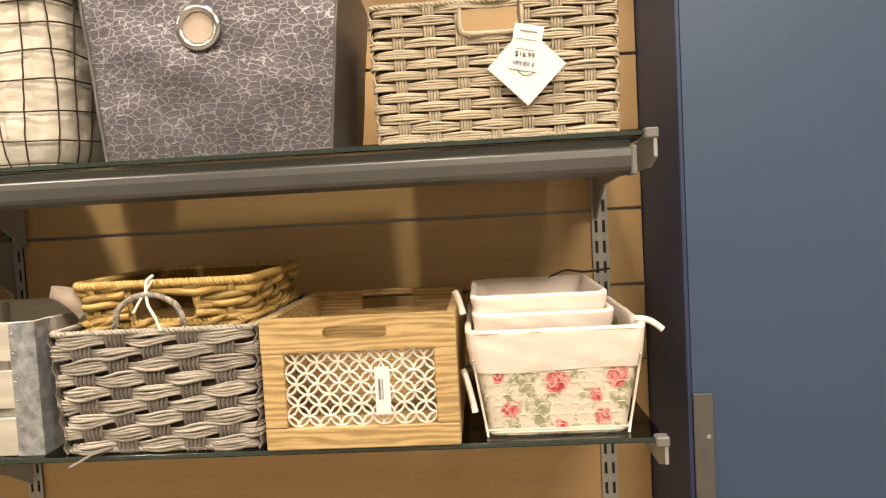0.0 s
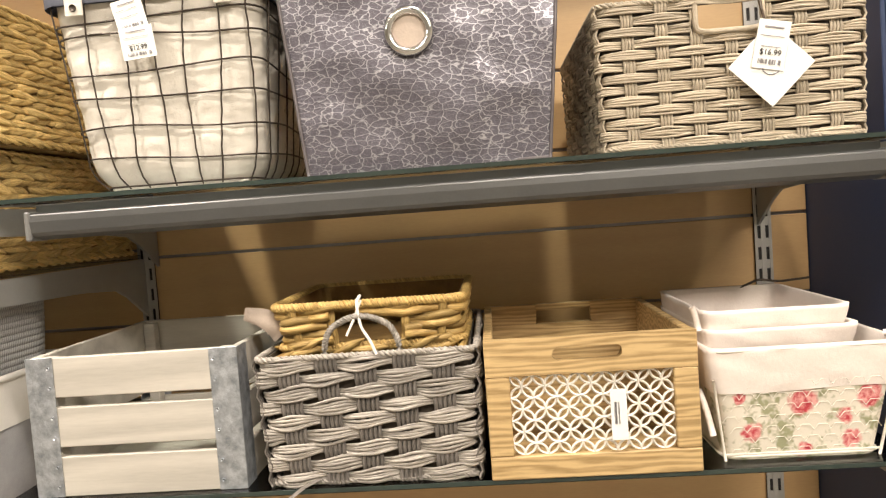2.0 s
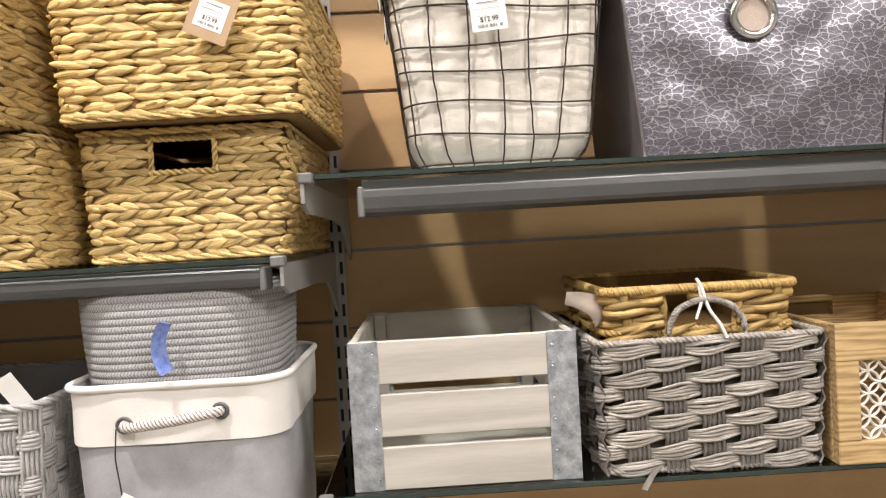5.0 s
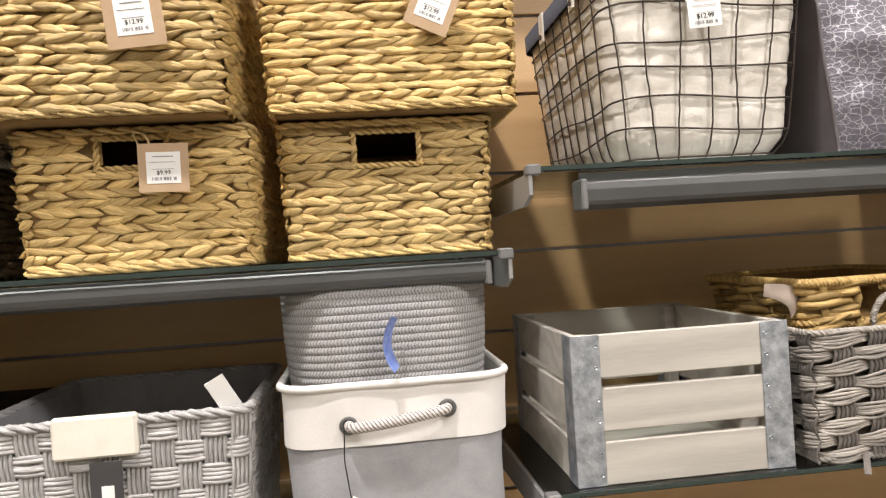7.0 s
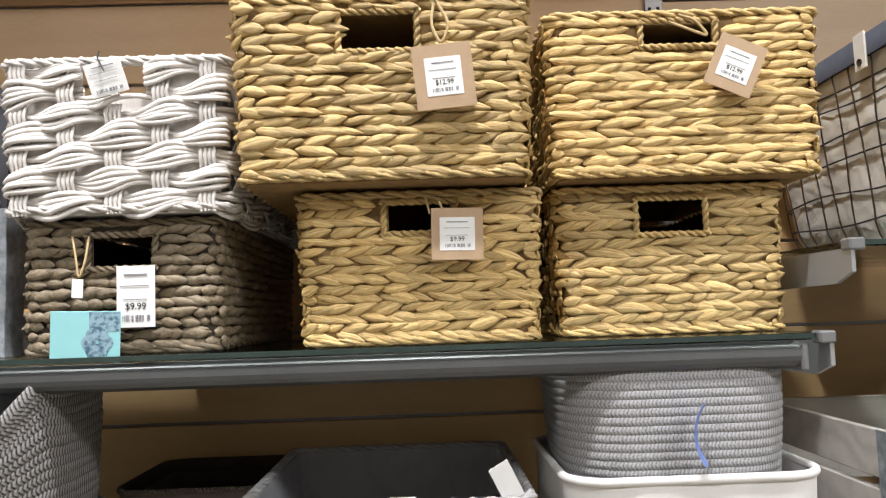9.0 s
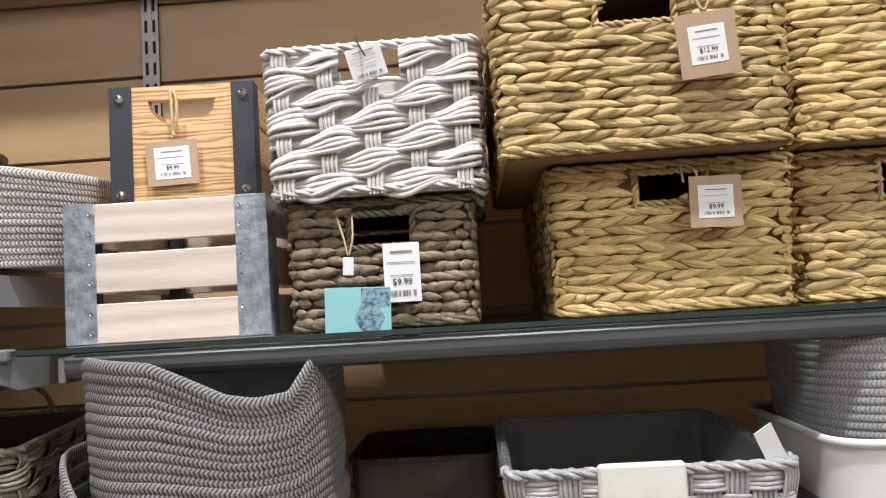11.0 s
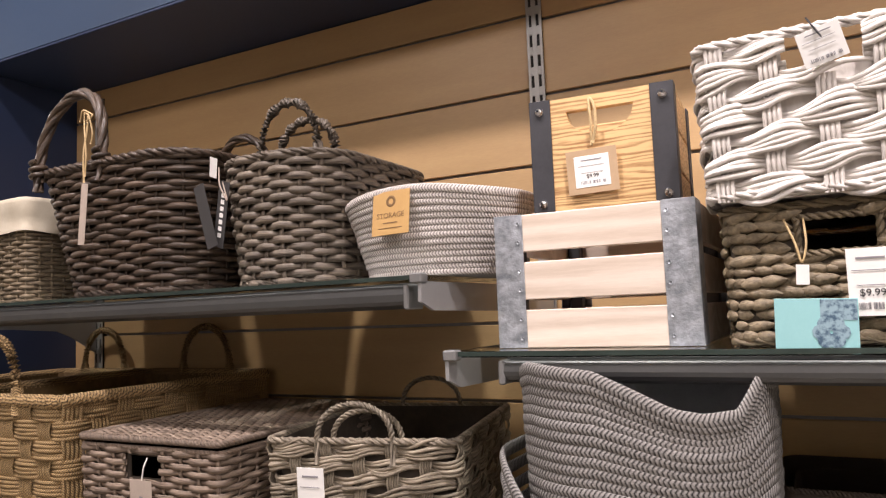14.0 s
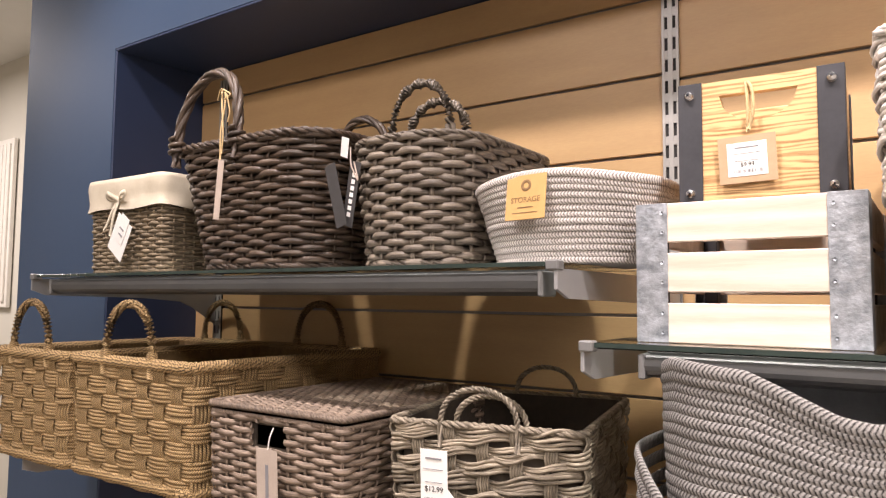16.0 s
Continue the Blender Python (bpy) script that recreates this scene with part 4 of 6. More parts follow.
rng = np.random.RandomState(11)
for k, t in enumerate((0.012, 0.14, 0.29, 0.45, 0.57, 0.73, 0.81)):
    P, N = wire_ring(t)
    z = 0.004 + t * WH + 0.0045 * np.sin(np.arange(120) / 120 * 2 * np.pi * (2 + k % 3) + rng.rand() * 6) * (k > 0)
    part("wire", Geo().sweep(put3(P, z), put3(N, 0), 0.0013, 0.0013, 6, closed=True), M_WIRE, wb, smooth=True)
for k in range(30):
    pts = []
    for t in np.linspace(0, 1, 18):
        P, N = wire_ring(t, n=600)
        idx = (k * 20 + int(round(2.0 * math.sin(t * 5 + k * 2.1)))) % 600
        pts.append((*(P[idx] + N[idx] * 0.0012), 0.004 + t * WH * 0.97))
    pts = np.array(pts)
    part("wire", Geo().tube(pts, 0.0012, 5), M_WIRE, wb, smooth=True)
g = Geo()
lay = []
for t in np.linspace(0, 0.95, 60):
    P, N = wire_ring(t, -0.0062, n=240, r=0.034)
    o = [0.0026 * noise.noise(Vector((p[0] * 34, p[1] * 34 + t * 3, t * 9))) + 0.0014 * noise.noise(Vector((p[0] * 80, p[1] * 80, t * 22))) for p in P]
    P = P + N * np.array(o)[:, None]
    lay.append(put3(np.concatenate([P, P[:1]]), 0.005 + t * WH))
g.grid(np.array(lay))
g.grid(np.array(lay) * np.array((0.985, 0.985, 1.0)) + np.array((0, 0, 0.0008)), flip=True)
g.box(-WW0 / 2 + 0.024, WW0 / 2 - 0.024, -WD0 / 2 + 0.024, WD0 / 2 - 0.024, 0.0035, 0.0065, 0.0005)
part("liner", g, M_LINER, wb, "crinkled white film liner", smooth=True)
band = Geo()
lay = []
for dz, ex in ((WH - 0.026, 0.006), (WH + 0.002, 0.008), (WH + 0.002, -0.006), (WH - 0.026, -0.004)):
    P, N = wire_ring(1.0, ex)
    P = np.concatenate([P, P[:1]])
    lay.append(put3(P, dz))
band.grid(np.array(lay))
part("top_band", band, M_NAVYBAND, wb, "dark twill binding", smooth=True)
for tx, side in ((-0.095, 0), (0.1, 0), (-0.16, 1), (0.0, 1)):
    g = Geo()
    if side == 0:
        g.box(tx - 0.012, tx + 0.012, -WD1 / 2 - 0.0065, -WD1 / 2 - 0.0035, WH - 0.042, WH + 0.006, 0.001)
        tab = part("tab", g, M_LINER, wb, "white snap tab")
        part("snap", Geo().tube([(tx, -WD1 / 2 - 0.006, WH - 0.032), (tx, -WD1 / 2 - 0.0085, WH - 0.032)], 0.0045, 12), M_WIRE, tab, "bronze snap", smooth=True)
    else:
        g.box(-WW1 / 2 - 0.0065, -WW1 / 2 - 0.0035, tx - 0.012 + 0.06, tx + 0.012 + 0.06, WH - 0.042, WH + 0.006, 0.001)
        tab = part("tab", g, M_LINER, wb, "white snap tab")
        part("snap", Geo().tube([(-WW1 / 2 - 0.006, tx + 0.06, WH - 0.032), (-WW1 / 2 - 0.0085, tx + 0.06, WH - 0.032)], 0.0045, 12), M_WIRE, tab, "bronze snap", smooth=True)
price_tag(pose(-0.700, 0.931, 1.716, 4, -5, 0), 0.044, 0.040, "$12.99", label="white paper price tag hung on a wire basket", size=0.0085)
price_tag(pose(-0.708, 0.932, 1.752, 3, -12, 0), 0.040, 0.040, "", label="small white paper tag above a price tag")

# crackle leather bag
bag = thing("storage_bag", pose(-0.345, 1.093, Z1), "grey crackle leather storage bag with a chrome grommet", "storage bag")
BW0, BW1, BH, BD = 0.318, 0.366, 0.245, 0.246


def bag_face(y, flip):
    rows, cols = 24, 40
    P = np.zeros((rows + 1, cols + 1, 3))
    for i in range(rows + 1):
        t = i / rows
        w = BW0 + (BW1 - BW0) * t
        for j in range(cols + 1):
            s = j / cols - 0.5
            x = s * w
            dome = (0.25 - s * s) * 4
            out = 0.008 * dome * math.sin(math.pi * min(1, t + 0.15)) + 0.005 * noise.noise(Vector((x * 11, t * 4, y * 7))) + 0.002 * noise.noise(Vector((x * 30, t * 9, y * 7)))
            P[i, j] = (x, y - out * (1 if not flip else -1), t * BH)
    return P


part("front_panel", Geo().grid(bag_face(-BD / 2, False)), M_LEATHER, bag, "silver-veined crackle leather", smooth=True)
part("back_panel", Geo().grid(bag_face(BD / 2, True), flip=True), M_LEATHER, bag, smooth=True)
for s in (-1, 1):
    F, B = bag_face(-BD / 2, False), bag_face(BD / 2, True)
    col = 0 if s < 0 else -1
    P = np.array([F[:, col], (F[:, col] * 0.5 + B[:, col] * 0.5) + np.array((s * 0.006, 0, 0)), B[:, col]])
    part("side_panel", Geo().grid(P, flip=(s > 0)), M_BAGSIDE, bag, "plain grey vinyl side", smooth=True)
    g = Geo()
    g.sweep(F[:, col] + np.array((s * -0.001, -0.001, 0)), np.broadcast_to((0.0, -1.0, 0.0), F[:, col].shape), 0.0025, 0.0025, 6)
    part("piping", g, M_BAGSIDE, bag, smooth=True)
part("base", Geo().box(-BW0 / 2, BW0 / 2, -BD / 2, BD / 2, 0.0, 0.006, 0.002), M_BAGSIDE, bag)
F = bag_face(-BD / 2, False)
part("hem", Geo().sweep(F[-1], np.broadcast_to((0.0, -1.0, 0.0), F[-1].shape), 0.003, 0.007, 6), M_BAGSIDE, bag, smooth=True)
a = np.linspace(0, 2 * np.pi, 32, endpoint=False)
gr = np.stack([-0.012 + 0.0265 * np.cos(a), np.full(32, -BD / 2 - 0.012), 0.176 + 0.0265 * np.sin(a)], -1)
part("grommet", Geo().sweep(gr, np.stack([np.cos(a), 0 * a, np.sin(a)], -1), 0.0055, 0.0035, 8, closed=True), M_CHROME, bag, "chrome grommet ring", smooth=True)
disc = Geo()
disc.tube([(-0.012, -BD / 2 - 0.006, 0.176), (-0.012, -BD / 2 - 0.0095, 0.176)], 0.0235, 24)
gp = part("grommet_filling", disc, M_LINEN, bag, "crumpled pale packing paper behind the grommet")

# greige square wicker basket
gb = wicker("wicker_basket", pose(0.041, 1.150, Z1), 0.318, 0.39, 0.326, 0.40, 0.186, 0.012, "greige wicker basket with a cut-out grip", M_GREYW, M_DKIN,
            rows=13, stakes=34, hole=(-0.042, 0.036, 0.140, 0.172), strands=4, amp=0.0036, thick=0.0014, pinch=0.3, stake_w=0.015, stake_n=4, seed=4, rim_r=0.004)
part("grip_frame", Geo().tube(smooth_line([(-0.043, -0.202, 0.176), (-0.043, -0.203, 0.139), (0.038, -0.203, 0.139), (0.038, -0.202, 0.176)], 30), 0.0035, 6), M_GREYW, gb, "wrapped grip edge", smooth=True)
big_tag = thing("hang_tag", pose(0.082, 0.936, 1.622, 3, 45, 0), "white diamond-hung card tag on a wicker basket", "tag", "tags")
part("card", Geo().box(-0.036, 0.036, -0.0004, 0.0004, -0.036, 0.036, 0.0002), M_CARD, big_tag)
g = Geo()
a = np.linspace(-2.0, 1.2, 14)
g.tube(np.stack([0.012 * np.cos(a), np.full(14, -0.0008), 0.012 * np.sin(a)], -1), 0.0006, 4)
part("printed_mark", g, M_GREYINK, big_tag)
price_tag(pose(0.082, 0.933, 1.645, 3, 12, 0), 0.038, 0.058, "$16.99", label="white paper price tag over a diamond card", size=0.0095)
hang_string("tag_string", [(0.076, 0.948, 1.712), (0.074, 0.938, 1.692), (0.076, 0.933, 1.672)], 0.0016, M_WILLOW, "dark cord holding a price tag")

# ================= bay one, lower shelf =================
def slat_crate(m, w, d, h, boards, board_mat, label, post=0.034, inner=None):
    """Three boards a side between folded metal corner straps."""
    ob = thing("wooden_crate", m, label, "crate")
    gap = 0.013
    bh = (h - gap * (boards - 1)) / boards
    t = 0.010
    for k in range(boards):
        z0 = k * (bh + gap)
        for y in (-d / 2, d / 2 - t):
            part("board", Geo().box(-w / 2 + 0.004, w / 2 - 0.004, y, y + t, z0, z0 + bh, 0.0012), board_mat, ob)
        for x in (-w / 2, w / 2 - t):
            part("board", Geo().box(x, x + t, -d / 2 + 0.011, d / 2 - 0.011, z0, z0 + bh, 0.0012), board_mat, ob)
    part("base_board", Geo().box(-w / 2 + 0.011, w / 2 - 0.011, -d / 2 + 0.011, d / 2 - 0.011, 0.001, 0.009), board_mat, ob)
    for sx in (-1, 1):
        for sy in (-1, 1):
            g = Geo()
            xo, yo = sx * (w / 2 + 0.0016), sy * (d / 2 + 0.0016)
            xi, yi = sx * (w / 2 - post), sy * (d / 2 - post)
            g.box(min(xo, xi), max(xo, xi), min(yo, yo - sy * 0.0014), max(yo, yo - sy * 0.0014), 0.0, h + 0.0005, 0.0004)
            g.box(min(xo, xo - sx * 0.0014), max(xo, xo - sx * 0.0014), min(yo - sy * 0.0014, yi), max(yo - sy * 0.0014, yi), 0.0, h + 0.0005, 0.0004)
            strap = part("corner_strap", g, M_GALV, ob, "galvanised metal corner")
            part("inner_post", Geo().box(min(sx * (w / 2 - 0.011), sx * (w / 2 - 0.03)), max(sx * (w / 2 - 0.011), sx * (w / 2 - 0.03)),
                                         min(sy * (d / 2 - 0.011), sy * (d / 2 - 0.03)), max(sy * (d / 2 - 0.011), sy * (d / 2 - 0.03)), 0.002, h - 0.002), inner or M_BLACKMET, ob, "inner corner post")
            if sy < 0:
                for k in range(boards):
                    for q in (0.25, 0.75):
                        zz = k * (bh + gap) + bh * q
                        xx = xi + sx * 0.006
                        part("rivet", Geo().tube([(xx, yo + 0.0005, zz), (xx, yo - 0.0018, zz)], 0.0021, 8), M_GALV, strap, smooth=True)
    return ob


slat_crate(pose(-0.755, 1.105, Z1B), 0.285, 0.33, 0.188, 3, M_CRATE_W, "whitewashed slatted crate with galvanised corners", 0.036, M_CRATE_W)

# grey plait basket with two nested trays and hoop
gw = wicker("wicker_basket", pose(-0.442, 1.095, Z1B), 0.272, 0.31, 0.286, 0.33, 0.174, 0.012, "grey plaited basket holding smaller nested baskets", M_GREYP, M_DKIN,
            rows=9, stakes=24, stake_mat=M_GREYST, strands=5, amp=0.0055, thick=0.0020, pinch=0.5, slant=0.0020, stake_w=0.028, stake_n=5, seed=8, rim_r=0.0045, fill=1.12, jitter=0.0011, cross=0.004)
hoop(gw, -0.052, 0.045, -0.160, 0.172, 0.046, 0.0048, M_GREYP, strands=3, turn=0.014)
hoop(gw, -0.048, 0.048, 0.166, 0.172, 0.046, 0.0048, M_GREYP, strands=3, turn=0.014)
tray = wicker("basket_tray", pose(-0.44, 1.101, Z1B + 0.165), 0.232, 0.25, 0.256, 0.272, 0.072, 0.02, "banana leaf tray nested in a grey basket", M_YEL, M_YELIN, rows=4, stakes=20,
              hole=(-0.045, 0.045, 0.012, 0.056), strands=2, amp=0.004, thick=0.003, pinch=0.3, slant=0.002, stake_w=0.012, seed=13, rim_r=0.0066, rim_turn=0.016, fill=1.3, jitter=0.0016, group="nested trays")
tray2 = thing("basket_tray", pose(-0.44, 1.10, Z1B + 0.145), "second banana leaf tray below the first", "basket", "nested trays")
part("rim", rim(0.252, 0.25, 0.02, 0.030, 0.005, 2, 0.014), M_YEL, tray2, smooth=True)
part("weave", braid(0.236, 0.236, 0.25, 0.25, 0.03, 0.02, 2, 0.04, seed=9), M_YEL, tray2, smooth=True)
hang_string("ribbon_bow", [(-0.447, 0.958, 1.372), (-0.449, 0.940, 1.366), (-0.444, 0.930, 1.335), (-0.432, 0.926, 1.318), (-0.425, 0.924, 1.300)], 0.0022, M_STRING, "white cord tied to a nested tray", "cord")
hang_string("ribbon_bow", [(-0.446, 0.955, 1.366), (-0.452, 0.932, 1.345), (-0.462, 0.926, 1.325)], 0.0018, M_STRING, "white cord tied to a nested tray", "cord")
paper = thing("paper_tag", pose(-0.585, 0.99, 1.335, 10, 35, 10), "curled pale brown paper tag poking from a basket corner", "tag")
curl = [(-0.034 + 0.06 * q, -0.008 * math.sin(q * 3), 0.012 * math.sin(q * 2.6)) for q in np.linspace(0, 1, 9)]
part("card", Geo().sweep(curl, [(0.0, -1.0, 0.3)] * 9, 0.0005, np.linspace(0.010, 0.022, 9), 6), M_LINEN, paper, smooth=True)
loose = thing("cane_end", pose(-0.53, 0.945, Z1B + 0.004), "loose grey cane end sticking out of a basket foot", "cane")
part("strip", Geo().sweep([(0.02, 0.0, 0.004), (0, -0.03, 0.002), (-0.018, -0.055, -0.006)], [(0, 0, 1.0)] * 3, 0.001, 0.004, 5), M_GREYST, loose)

# wooden crate with pierced lattice front
wc = thing("wooden_crate", pose(-0.159, 1.082, Z1B), "natural wood crate with a white pierced lattice front", "crate")
CW, CD, CH = 0.262, 0.32, 0.178
ly0 = -CD / 2
for args in ((-CW / 2, CW / 2, 0.0, 0.030), (-CW / 2, -CW / 2 + 0.030, 0.0303, 0.1317), (CW / 2 - 0.030, CW / 2, 0.0303, 0.1317)):
    part("frame_board", Geo().box(args[0], args[1], ly0, ly0 + 0.014, args[2], args[3], 0.0015), M_CRATE_L, wc)
# top board with a stadium grip hole
g = Geo()
hx, hz, hw, hh = -0.003, 0.157, 0.086, 0.0175
outer, inner = [], []
corner = math.atan2(0.0228, CW / 2)
for a in sorted([2 * math.pi * k / 64 for k in range(64)] + [corner, math.pi - corner, math.pi + corner, 2 * math.pi - corner]):
    ca, sa = math.cos(a), math.sin(a)
    s = min((CW / 2 - abs(hx)) / max(abs(ca), 1e-6), 1e9)
    r0 = hh / 2
    ix = (hw / 2 - r0) * (1 if ca > 0 else -1) * min(1, abs(ca) * 3) + r0 * ca
    inner.append((hx + ix, hz + r0 * sa))
    q = max(abs(ca) / (CW / 2), abs(sa) / 0.0228)
    outer.append((min(max(ca / q, -CW / 2), CW / 2), 0.1548 + sa / q))
outer, inner = np.array(outer + outer[:1]), np.array(inner + inner[:1])
f0, f1 = ly0, ly0 + 0.014
P = np.array([[(x, f0, z) for x, z in inner], [(x, f0, z) for x, z in outer], [(x, f1, z) for x, z in outer], [(x, f1, z) for x, z in inner], [(x, f0, z) for x, z in inner]])
g.grid(P, flip=True)
part("grip_board", g, M_CRATE_L, wc, "top board with an oval grip hole")
for x in (-CW / 2, CW / 2 - 0.012):
    part("side_board", Geo().box(x, x + 0.012, ly0 + 0.0145, CD / 2 - 0.0125, 0.0, CH - 0.001, 0.0015), M_CRATE_L, wc)
for x0, x1, z0, z1 in ((-CW / 2, CW / 2, 0, 0.145), (-CW / 2, -0.045, 0.1453, CH), (0.045, CW / 2, 0.1453, CH), (-0.0448, 0.0448, 0.168, CH)):
    part("back_board", Geo().box(x0, x1, CD / 2 - 0.012, CD / 2, z0, z1, 0.0004), M_CRATE_L, wc)
part("bottom_board", Geo().box(-CW / 2 + 0.0125, CW / 2 - 0.0125, ly0 + 0.0145, CD / 2 - 0.0125, 0.001, 0.009), M_CRATE_L, wc)
# overlapping-circle lattice
g = Geo()
lx0, lx1, lz0, lz1 = -CW / 2 + 0.0298, CW / 2 - 0.0298, 0.0298, 0.132
step = (lx1 - lx0) / 14
R = step
yl = ly0 + 0.007
for ci in range(-1, 16):
    for cj in range(-1, 9):
        if (ci + cj) % 2:
            continue
        cx, cz = lx0 + ci * step, lz0 + cj * step
        a = np.linspace(0, 2 * np.pi, 25)
        pts = np.stack([cx + R * np.cos(a), np.full(25, yl + 0.0006 * (ci % 2)), cz + R * np.sin(a)], -1)
        ins = (pts[:, 0] > lx0 - 0.0005) & (pts[:, 0] < lx1 + 0.0005) & (pts[:, 2] > lz0 - 0.0005) & (pts[:, 2] < lz1 + 0.0005)
        run = []
        for k in range(25):
            if ins[k]:
                run.append(pts[k])
            if (not ins[k] or k == 24):
                if len(run) > 2:
                    g.sweep(np.array(run), np.broadcast_to((0.0, -1.0, 0.0), (len(run), 3)), 0.0022, 0.0017, 4)
                run = []
part("lattice_panel", g, M_LATTICE, wc, "white pierced panel of overlapping circles")
lb = thing("sticker_label", pose(-0.128, 0.9185, Z1B + 0.078), "white adhesive label stuck on a lattice crate", "label")
part("paper", Geo().box(-0.010, 0.010, -0.0006, 0.0, -0.032, 0.032, 0.0002), M_CARD, lb)
g = Geo()
bars(g, -0.006, 0.006, -0.012, 0.016, 9, -0.0011)
part("barcode", g, M_GREYINK, lb)


# nested floral baskets
def lined_wire_basket(m, w0, d0, w1, d1, h, cuff, label, pattern=True):
    ob = thing("lined_basket", m, label, "basket", "floral lined baskets")
    part("fabric", shell(w0, d0, w1, d1, h, 0.018, 0.002, n=100, rows=24, wrinkle=0.002), M_FLORAL if pattern else M_PINKLIN, ob, "floral print cotton", smooth=True)
    c = Geo()
    lay = []
    for i in range(9):
        s = 1 - cuff * (i / 8) if i < 8 else 1 - cuff
        P, N = ring(w0 + (w1 - w0) * s + 0.006 + 0.0025 * math.sin(i / 8 * 3.1), d0 + (d1 - d0) * s + 0.006 + 0.0025 * math.sin(i / 8 * 3.1), 0.014, 100)
        wave = np.array([0.0022 * noise.noise(Vector((p[0] * 30, p[1] * 30, i * 0.5))) for p in P])
        P = P + N * wave[:, None]
        z = h * s + 0.004 + (0.0018 * np.sin(np.arange(100) * 0.25) * (i / 8))
        P, z = np.concatenate([P, P[:1]]), np.append(z, z[0])
        lay.append(put3(P, z))
    P, N = ring(w1 - 0.008, d1 - 0.008, 0.018, 100)
    P = np.concatenate([P, P[:1]])
    lay = [put3(P, h - 0.03), put3(P, h + 0.003)] + lay
    c.grid(np.array(lay), flip=True)
    part("folded_cuff", c, M_PINKLIN, ob, "pale folded-over cuff", smooth=True)
    return ob


fl = lined_wire_basket(pose(0.103, 1.075, Z1B), 0.19, 0.24, 0.232, 0.29, 0.146, 0.40, "floral cotton-lined basket behind white chicken wire")
g = Geo()
cell = 0.0205
for row in range(8):
    for col in range(13):
        cx, cz = -0.12 + (col + 0.5 * (row % 2)) * cell, 0.008 + row * cell * 0.72
        seg = [(-0.5, 0.0), (-0.25, 0.36), (0.25, 0.36), (0.5, 0.0)]
        pts = []
        for sx, sz in seg:
            z = cz + sz * cell
            t = z / 0.146
            pts.append((cx + sx * cell, -(0.12 + 0.025 * t) - 0.0025, z))
        pts = np.array(pts)
        lim = 0.095 + 0.021 * pts[:, 2] / 0.146 - 0.002
        if (np.abs(pts[:, 0]) < lim).all() and pts[:, 2].max() < 0.112:
            g.tube(pts, 0.00042, 4)
part("chicken_wire", g, M_WIREW, fl, "white hexagon wire mesh")["kind"] = "stuff"
for t in (0.02, 0.985):
    P, N = ring(0.19 + 0.042 * t + 0.004, 0.24 + 0.05 * t + 0.004, 0.018, 80)
    part("wire_hoop", Geo().sweep(put3(P, 0.146 * t + 0.002), put3(N, 0), 0.0018, 0.0018, 6, closed=True), M_WIREW, fl, smooth=True)
for sx in (-1, 1):
    pts = [(sx * (0.095 + 0.021 * t), -(0.12 + 0.025 * t) - 0.002, 0.146 * t) for t in np.linspace(0, 0.75, 6)]
    part("wire_post", Geo().tube(pts, 0.0018, 6), M_WIREW, fl, smooth=True)
for zz in (0.008,):
    pts = [(x, -0.1225, zz) for x in np.linspace(-0.095, 0.095, 5)]
    part("wire_base", Geo().tube(pts, 0.0016, 6), M_WIREW, fl, smooth=True)
lined_wire_basket(pose(0.090, 1.085, Z1B + 0.075), 0.16, 0.2, 0.188, 0.245, 0.088, 0.5, "smaller pale cotton-lined basket nested inside", False)
lined_wire_basket(pose(0.086, 1.085, Z1B + 0.099), 0.15, 0.19, 0.182, 0.235, 0.088, 0.5, "smallest pale cotton-lined basket nested on top", False)
for p0, p1 in (((-0.018, 0.95, 1.30), (-0.028, 0.94, 1.332)), ((0.212, 0.96, 1.282), (0.245, 0.94, 1.268)), ((-0.022, 0.95, 1.225), (-0.008, 0.945, 1.165))):
    tie = thing("fabric_tie", pose(*p0), "thin pale cotton tie end of a lined basket", "fabric tie", "fabric ties")
    v = np.array(p1) - np.array(p0)
    part("strip", Geo().sweep([v * q + np.array((0, 0, 0.006 * math.sin(q * 3))) for q in np.linspace(0, 1, 6)], [(0, -1.0, 0.2)] * 6, 0.0007, 0.0045, 5), M_PINKLIN, tie, smooth=True)
twig = thing("bent_wire", pose(0.12, 1.20, 1.318), "thin bent wire lying on the nested baskets", "wire")
part("wire", Geo().tube(smooth_line([(0.0, 0, 0.0), (0.03, 0.0, 0.012), (0.06, 0.0, 0.006), (0.1, -0.02, 0.012)]), 0.002, 6), M_WIRE, twig, smooth=True)

# ================= bay two, upper shelf =================
b1 = hyacinth_bin(-1.247, -0.967, 0.998, 0.42, Z2, 0.178, 15, "natural water hyacinth bin at the bottom of a stack", (-0.042, 0.042, 0.118, 0.162), seed=21, thick=0.0058, tilt=12, pitch=0.0185)
b3 = hyacinth_bin(-1.257, -0.930, 0.958, 0.45, Z2 + 0.181, 0.196, 17, "larger water hyacinth bin stacked on a smaller one", (-0.050, 0.038, 0.152, 0.184), seed=22, tilt=8, top=True, pitch=0.020, thick=0.0072)
b2 = hyacinth_bin(-1.545, -1.268, 0.945, 0.45, Z2, 0.171, 15, "natural water hyacinth bin at the bottom of a stack", (-0.040, 0.040, 0.122, 0.158), seed=23, thick=0.0058, tilt=12, pitch=0.0185)
b4 = hyacinth_bin(-1.603, -1.278, 0.893, 0.48, Z2 + 0.174, 0.200, 17, "larger water hyacinth bin stacked on a smaller one", (-0.046, 0.038, 0.138, 0.182), seed=24, tilt=10, top=True, pitch=0.020, thick=0.0072)
